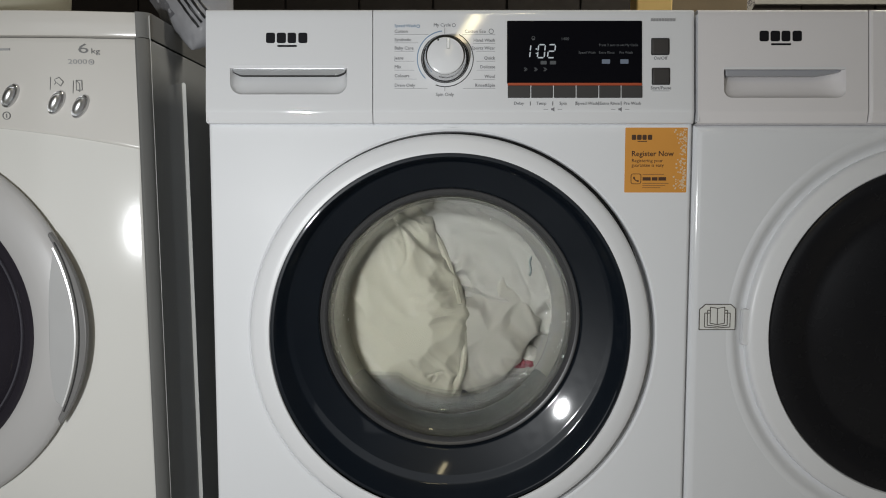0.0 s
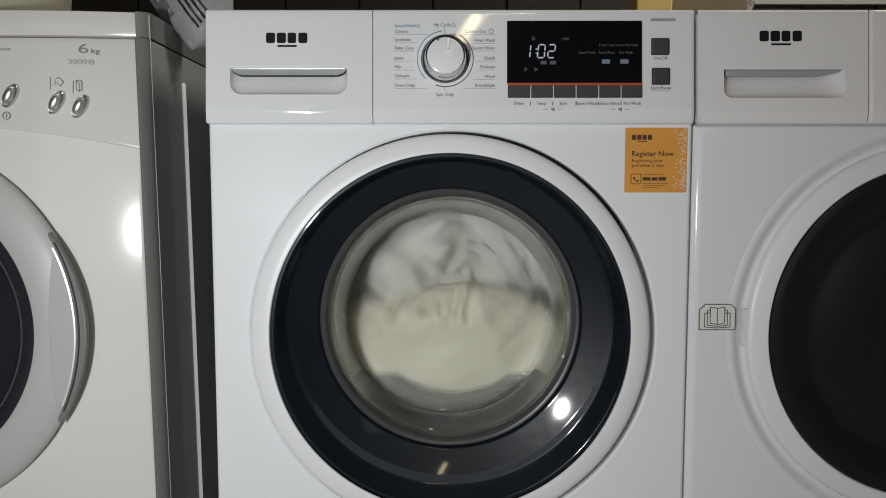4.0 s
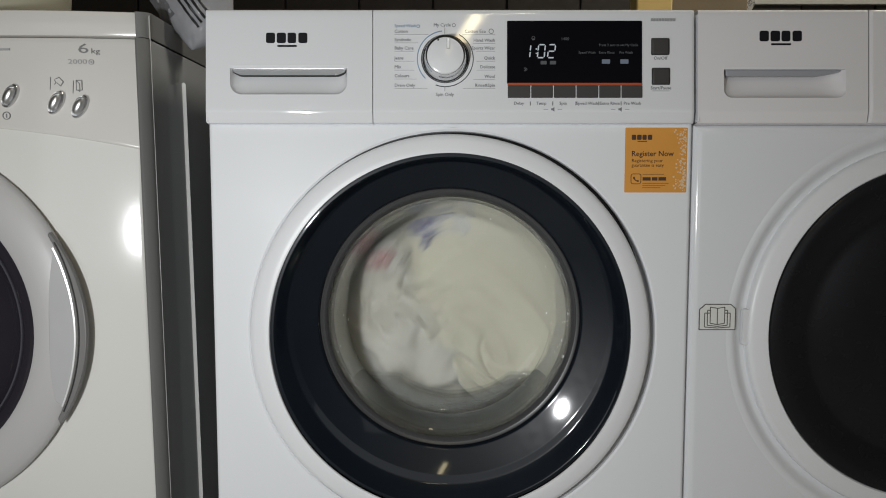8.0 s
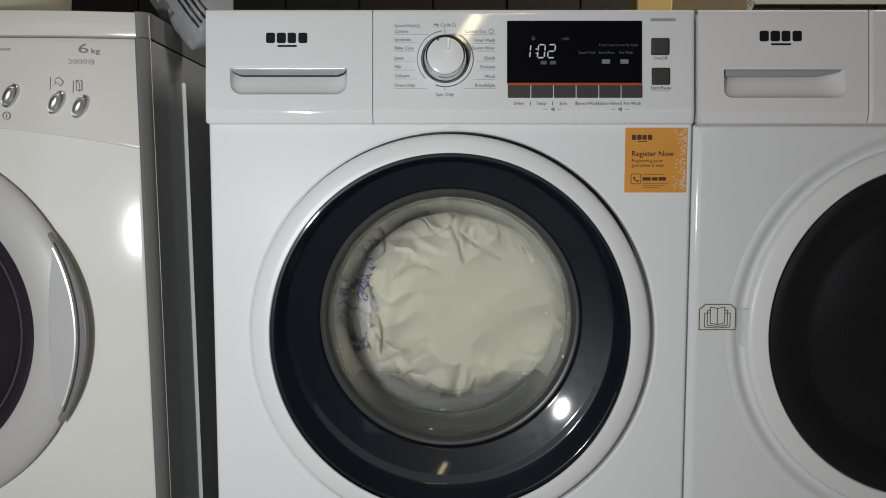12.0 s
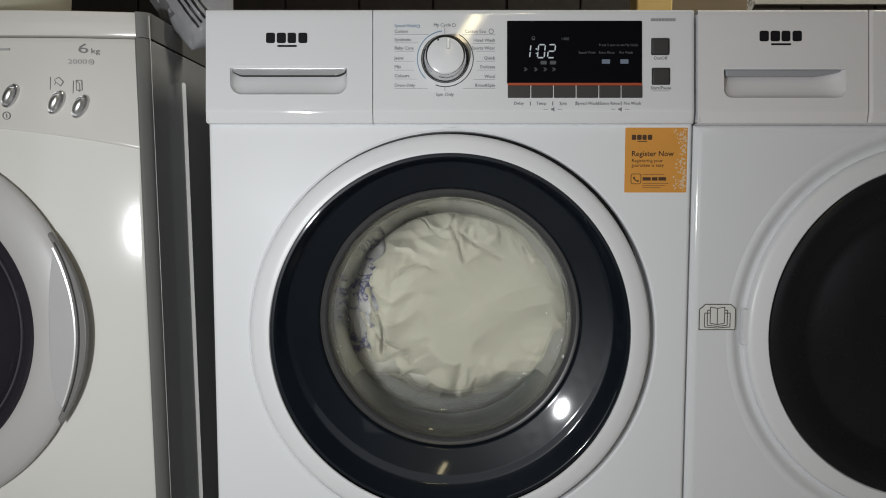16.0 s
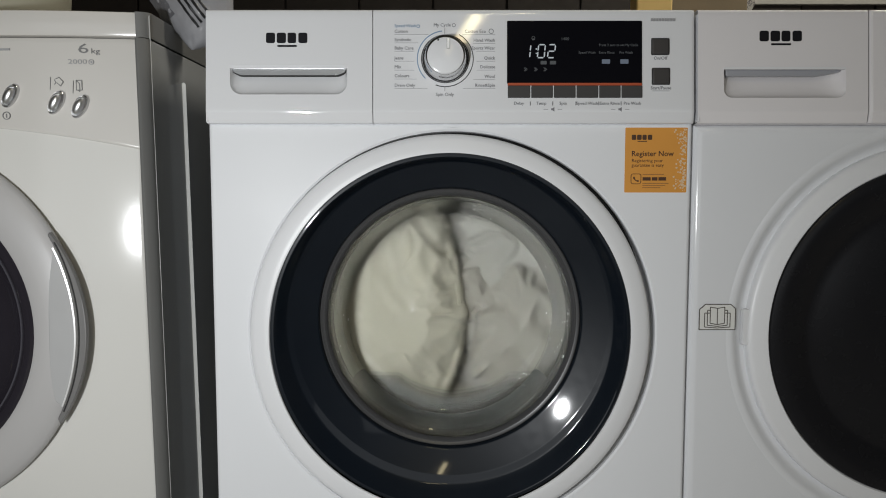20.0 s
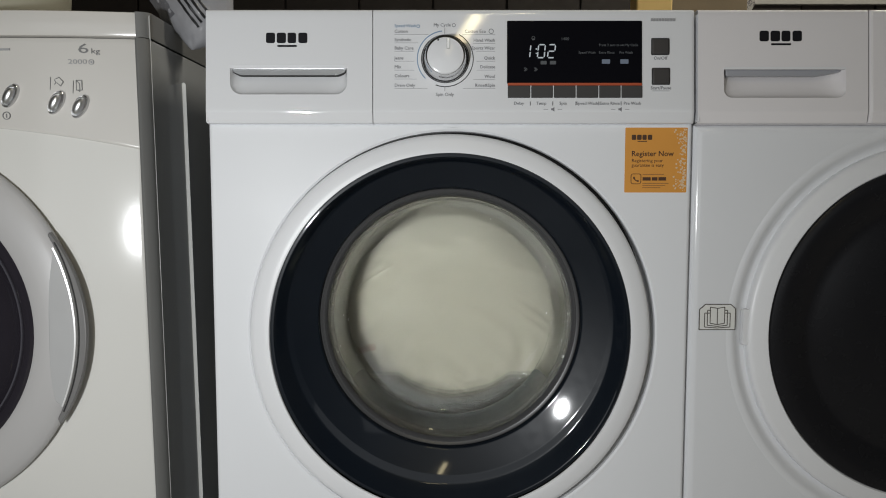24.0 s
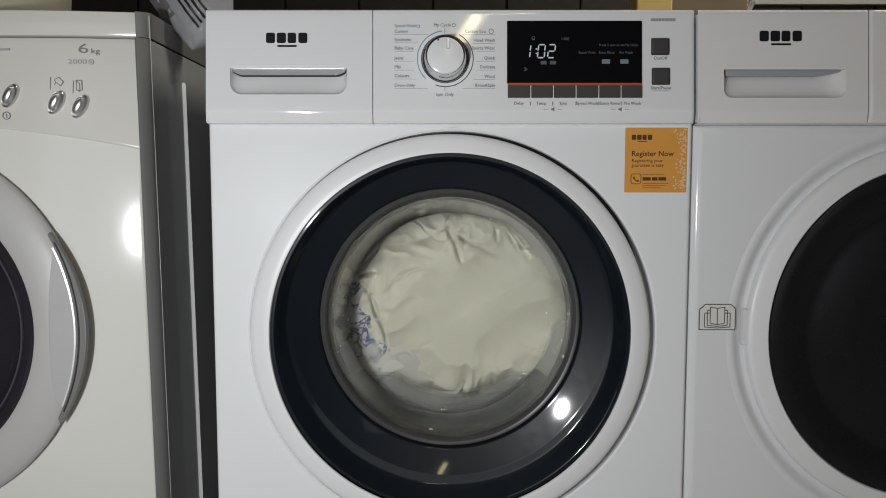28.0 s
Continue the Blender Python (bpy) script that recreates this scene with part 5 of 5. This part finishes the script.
TRIM_AT = [(0.0, -42, 0.140, 0.30), (0.5, -38, 0.138, 0.33), (0.8, -10, 0.14, 0.6), (1.0, 5, 0.135, 0.6), (1.2, 22, 0.128, 0.3), (1.3, 36, 0.120, 0), (1.4, 41, 0.104, 0), (1.5, 52, 0.092, 0), (1.6, 64, 0.086, 0), (1.7, 78, 0.082, 0), (1.8, 95, 0.080, 0), (1.9, 110, 0.085, 0), (2.0, 127, 0.090, 0), (2.1, 149, 0.10, 0), (2.2, 174, 0.113, 0), (2.3, 197, 0.135, 0.2), (2.5, 225, 0.145, 0.8), (2.7, 285, 0.145, 0.8)]
TRIM_AT += [(t, d, r, max(h, 0.6) if 5.1 < t < 5.75 else max(h, 0.1) if t > 5.75 else h) for t, d, r, h in rounds(2.84, 1.153, 3, 330, TRIM_ONE)] + rounds(6.30, 1.285, 1, 1410, TRIM_ONE)
TRIM_AT += [(7.585, 1770, 0.14, 0.6), (7.7, 1800, 0.14, 0.5), (7.8, 1850, 0.13, 0.3), (7.9, 1905, 0.122, 0.1), (8.0, 1949, 0.12, 0), (8.1, 1985, 0.125, 0), (8.2, 2003, 0.125, 0), (8.3, 2016, 0.12, 0), (8.4, 2030, 0.13, 0), (8.5, 2046, 0.132, 0), (8.6, 2064, 0.132, 0), (8.7, 2087, 0.14, 0.2), (8.8, 2109, 0.138, 0.4)]
TRIM_AT += [(8.87, 2130, 0.14, 0.6), (9.0, 2216, 0.152, 0.1), (9.1, 2238, 0.125, 0), (9.2, 2272, 0.092, 0), (9.3, 2305, 0.11, 0), (9.4, 2345, 0.12, 0.3), (9.5, 2368, 0.14, 0.8), (9.8, 2385, 0.15, 1), (11.0, 2370, 0.15, 1), (18.5, 2350, 0.15, 1), (18.8, 2320, 0.14, 0.5), (19.0, 2302, 0.14, 0.1), (19.1, 2291, 0.128, 0), (19.2, 2275, 0.11, 0), (19.3, 2246, 0.095, 0), (19.4, 2205, 0.12, 0.1), (19.6, 2140, 0.14, 1),
            (20.0, 2060, 0.15, 1), (20.3, 2005, 0.14, 1), (20.5, 1980, 0.09, 0.2), (20.6, 1962, 0.06, 0)]
TRIM_AT += [(20.7, 1940, 0.050, 0)] + rounds(20.7, 1.2, 5, 1982, TRIM_BACK)[1:] + [(26.7, 167, 0.115, 0), (26.8, 158, 0.11, 0), (26.9, 137, 0.073, 0), (27.0, 75, 0.04, 0), (27.1, -13, 0.08, 0), (27.2, -53, 0.13, 0), (27.3, -67, 0.126, 0), (27.4, -90, 0.14, 0.6), (27.6, -110, 0.15, 1), (28.0, -115, 0.15, 1)]


def spot(t, table):
    return [ease(t, [(row[0], row[k]) for row in table]) for k in (1, 2, 3)]


# the others keep to the duvet cover: depth, own turn, then rows of time, degrees from it, metres from the axis, how far sunk
FOLLOW = ((sheet, 0.208, 0, ((0, 218, 0.126, 0), (0.5, 216, 0.126, 0), (1.5, 180, 0.088, 0), (18.9, 180, 0.088, 0), (19.8, 180, 0.100, 0), (28, 180, 0.100, 0))),
          (towel_a, 0.186, 40, ((0, 212, 0.10, 1), (1.4, 212, 0.10, 1), (1.9, 212, 0.10, 0), (9.3, 212, 0.10, 0), (9.7, 104, 0.128, 0.25), (18.5, 104, 0.128, 0.25), (19.3, 190, 0.10, 0), (27.3, 205, 0.10, 0), (27.7, 102, 0.135, 0), (28, 102, 0.135, 0))),
          (towel_b, 0.188, 10, ((0, 128, 0.075, 0.1), (0.5, 128, 0.075, 0.1), (1.0, 140, 0.10, 0.8), (1.4, 150, 0.115, 1), (1.9, 150, 0.115, 0), (9.3, 150, 0.115, 0), (9.7, 132, 0.118, 0.1), (18.5, 132, 0.118, 0.1), (19.3, 150, 0.115, 0), (28, 150, 0.115, 0))),
          (towel_c, 0.180, 80, ((0, 178, 0.05, 1), (1.4, 178, 0.05, 1), (1.9, 178, 0.05, 0), (9.3, 178, 0.05, 0), (9.7, 178, 0.05, 1), (18.5, 178, 0.05, 1), (19.3, 178, 0.05, 0), (28, 178, 0.05, 0))))


def motions():
    times = [round(i * 0.1, 3) for i in range(281)]
    rows = {ob: [] for ob in (duvet, sheet, printed, towel_a, towel_b, towel_c, trimmed, blanket, drum)}
    for t in times:
        d = ease(t, LOAD)
        low = 0.2 - 0.2 * ease(t, ((0, 0), (18.9, 0), (19.6, 1), (28, 1)))
        up = max(0.0, (math.sin(radians(d)) - low) / (1 - low))
        still = ease(t, ((0, 0), (9.3, 0), (9.7, 1), (18.5, 1), (19.2, 0), (27.3, 0), (27.7, 1), (28, 1)))
        early = ease(t, ((0, 1), (9.2, 1), (9.6, 0), (28, 0)))
        back = (1 - still) * ease(t, ((0, 0), (18.9, 0), (19.6, 0.15), (20.4, 0.15), (20.9, 1), (28, 1)))
        rows[duvet].append((t, Matrix.Translation((0.040 * still - 0.036 * up ** 3 * back, 0, 0.004 * still - 0.022 * up ** 3 * back)) @ place(d, 0.122 - (0.146 + 0.012 * back - 0.018 * still) * up, 0.186 + 0.009 * still, d)))
        cover = min(1.0, max(0.0, (up - 0.35) / 0.35))
        for ob, y, own, table in FOLLOW:
            off, r, h = spot(t, table)
            h = max(h, cover * (1 - still)) if ob is not sheet else 0.6 * cover + 0.3 * still
            # what is carried up falls away from the glass
            fall = 0.040 * (1 - still) * ease(t, ((0, 0), (1.0, 0), (2.2, 1), (28, 1))) * max(0.0, math.cos(radians(d + off - 52)))
            rows[ob].append((t, place(d + off, r, y + 0.06 * h + fall, d + off + own)))
        b, r, h = spot(t, PRINT_AT)
        rows[printed].append((t, place(b, r + 0.04 * h, 0.166 - 0.007 * early + 0.010 * still + 0.15 * h, b + ease(t, ((0, 40), (9.3, 40), (9.7, 10), (18.4, 10), (18.9, 0), (28, 0))))))
        b, r, h = spot(t, TRIM_AT)
        rows[trimmed].append((t, place(b, r + 0.03 * h, 0.158 + 0.16 * h, d + 60)))
        slip = ease(t, ((0, 0), (18.9, 0), (19.9, -124), (27.3, -124), (28, 0)))
        rows[blanket].append((t, pose(0, 0, AXIS_Z - 0.010, 0, -d - slip, 0)))
        rows[drum].append((t, pose(0, 0, DOOR_Z + 0.008, 0, -d, 0)))
    for ob, r in rows.items():
        walk(ob, r)
    # the arrows: none, then one more every second, over five seconds
    steps, pitch = [], 0.0115
    for k in range(-12, 18):
        t0 = 11.3 + k
        a, b = pitch * ((k - 1) % 5), pitch * (k % 5)
        steps += [(t0, a), (t0 + 0.067, b)]
    steps = [(0.0, pitch * 3)] + [row for row in steps if 0.0 < row[0] < 28.0] + [(28.0, pitch)]
    walk(slat, [(t, pose(x, 0, 0)) for t, x in steps])


# ---- behind and above the machines ----
YELLOW_WOOD = mat("yellow_wood", (0.82, 0.58, 0.22), 0.5, vary=0.12, scale=6)
BROWN = mat("brown_board", (0.028, 0.021, 0.016), 0.6, vary=0.4, scale=7, bump=0.2, bump_scale=50)
post = thing("post", pose(0.447, 0.75, 0.0), "yellow-painted wooden post behind the machines", "post")
part("shaft", box(-0.039, 0.039, -0.03, 0.03, 0.0, 1.6), YELLOW_WOOD, post, bevel=0.004)
part("base", box(-0.10, 0.10, -0.06, 0.06, 0.0, 0.02), YELLOW_WOOD, post, bevel=0.003)
panel_back = thing("wooden_board", pose(0.635, 0.95, 0.0), "brown wooden board standing behind the post", "board")
part("sheet", box(-0.15, 0.10, -0.01, 0.01, 0.0, 1.5), mat("tan_board", (0.20, 0.155, 0.095), 0.6, vary=0.25, scale=7, bump=0.2, bump_scale=50), panel_back, bevel=0.003)
part("batten", box(-0.15, 0.10, 0.01, 0.03, 0.02, 0.06), BROWN, panel_back, bevel=0.002)
plank_mesh = box(-0.145, 0.145, 2.184, 2.199, 0.0, 2.5)
plank_data = bpy.data.meshes.new("plank")
plank_mesh.to_mesh(plank_data)
plank_mesh.free()
plank_data.materials.append(BROWN)
for i in range(16):
    ob = new("plank", plank_data)
    ob.location = (-2.3 + i * 0.30, (i * 7 % 5) * -0.001, 0)
    ob.parent = bpy.data.objects["wall_north"]
notice = thing("notice_board", pose(1.815, 2.17, 1.378), "white notice board hung on the dark wall", "board")
part("face", box(-0.72, 0.72, -0.012, 0.008, 0.0, 0.9), mat("white_board", (0.60, 0.59, 0.55), 0.5), notice, bevel=0.003)
part("hanger", box(-0.3, 0.3, 0.008, 0.014, 0.80, 0.86), CHROME, notice)
disc = part("round_sticker", lathe([(0.0, -0.004), (0.052, -0.004), (0.055, 0.0), (0.0, 0.0)], seg=32), cloth_mat("scribbled_paper", (0.55, 0.53, 0.50), (0.025, 0.025, 0.05), 1.0, 60.0), notice, "pale round sticker with black scribbles", pose(-0.62, -0.013, 0.012))
part("sticker_patch", lathe([(0.0, -0.003), (0.018, -0.003), (0.018, 0.0)], seg=16), mat("pink_paper", (0.35, 0.12, 0.14), 0.6), disc, "dull pink patch", pose(0.0, -0.004, -0.02))

# a cream tub and a striped bag on the older machine
tub = thing("storage_tub", pose(-0.80, 0.22, 0.8493), "cream plastic tub standing on the older machine", "tub")
bm = bmesh.new()
lathe([(0.0, 0.0), (0.17, 0.0), (0.19, 0.006), (0.205, 0.03), (0.215, 0.14), (0.22, 0.145), (0.212, 0.146), (0.20, 0.03), (0.18, 0.012), (0.0, 0.010)], seg=64, bm=bm)
bm.transform(Matrix.Rotation(radians(90), 4, "X"))
part("body", bm, mat("cream_plastic", (0.42, 0.41, 0.33), 0.4, vary=0.08, scale=9), tub)
bm = lathe([(0.205, 0.0), (0.221, -0.003), (0.226, 0.004), (0.222, 0.012), (0.205, 0.012)], seg=64)
bm.transform(Matrix.Rotation(radians(90), 4, "X"))
part("rim", bm, mat("olive_plastic", (0.30, 0.30, 0.24), 0.4), tub, m=pose(0, 0, 0.140))
FILM = mat("grey_plastic_film", (0.31, 0.31, 0.325), 0.22, vary=0.4, scale=22, bump=0.4, bump_scale=40)
FILM_DARK = mat("dark_film_fold", (0.12, 0.12, 0.13), 0.35, vary=0.4, scale=60, bump=0.5, bump_scale=160)
HOSE = mat("black_stripe", (0.012, 0.012, 0.014), 0.4)
pack = thing("plastic_bag", pose(-0.3565, 0.125, 0.8255) @ Matrix.Scale(0.945, 4), "light grey plastic bag with black stripes on the older machine", "bag")


def bag_left(h):
    return -0.0555 * (max(h, 0.0) / 0.0755) ** 0.85


def bag_right(h):
    return min(0.062, 0.050 * (max(h, 0.0) / 0.022) ** 0.62 + 0.0005)


def bag_front(x, h):
    u = min(1.0, max(0.0, (x - bag_left(h)) / max(1e-4, bag_right(h) - bag_left(h))))
    belly = 0.034 * min(1.0, h / 0.05) ** 0.5 * math.sin(math.pi * u) ** 0.6
    return -belly - 0.0035 * noise.noise(Vector((x * 60, h * 45, 2.0))) - 0.002 * noise.noise(Vector((x * 150, h * 110, 7.0)))


bm = bmesh.new()
grids = []
for side in (0, 1):
    grid = []
    for j in range(29):
        h = 0.15 * (j / 28) ** 1.3
        xa, xb = bag_left(h), bag_right(h)
        grid.append([bm.verts.new((xa + (xb - xa) * i / 26, bag_front(xa + (xb - xa) * i / 26, h) if side == 0 else 0.035 * math.sin(math.pi * i / 26) * min(1, h / 0.03), h)) for i in range(27)])
    grids.append(grid)
for grid in grids:
    for p, q in zip(grid, grid[1:]):
        for i in range(26):
            bm.faces.new((p[i], p[i + 1], q[i + 1], q[i]))
for i in range(26):
    bm.faces.new((grids[0][-1][i], grids[0][-1][i + 1], grids[1][-1][i + 1], grids[1][-1][i]))
bmesh.ops.remove_doubles(bm, verts=bm.verts[:], dist=1e-6)
part("bag_film", bm, FILM, pack, "crumpled light grey plastic film")


def on_bag(name, x0, h0, x1, h1, w, material, label):
    """A flat band that follows the bag's front from one point to another."""
    bm = bmesh.new()
    d = Vector((x1 - x0, h1 - h0)).normalized()
    rows = []
    for k in range(25):
        x, h = x0 + (x1 - x0) * k / 24, h0 + (h1 - h0) * k / 24
        ww = w * (1 + 0.25 * noise.noise(Vector((k * 0.4, x0 * 90, 1.0))))
        row = []
        for u in (-0.5, -0.17, 0.17, 0.5):
            px, ph = x - d.y * u * ww, max(0.001, h + d.x * u * ww)
            row.append((px, bag_front(px, ph), ph))
        rows.append([bm.verts.new((px, y - e, ph)) for (px, y, ph), e in zip(row, (0.0004, 0.0012, 0.0012, 0.0004))])
    for p, q in zip(rows, rows[1:]):
        for i in range(3):
            bm.faces.new((p[i], p[i + 1], q[i + 1], q[i]))
    return part(name, bm, material, pack, label)


on_bag("dark_fold", -0.066, 0.105, -0.026, 0.040, 0.024, FILM_DARK, "dark see-through fold of the bag")
for k in range(4):
    on_bag("black_stripe", -0.0270 + 0.0095 * k, 0.093, 0.0185 + 0.0055 * k, 0.0275 + 0.006 * k, 0.0036, HOSE, "black printed stripe")

motions()
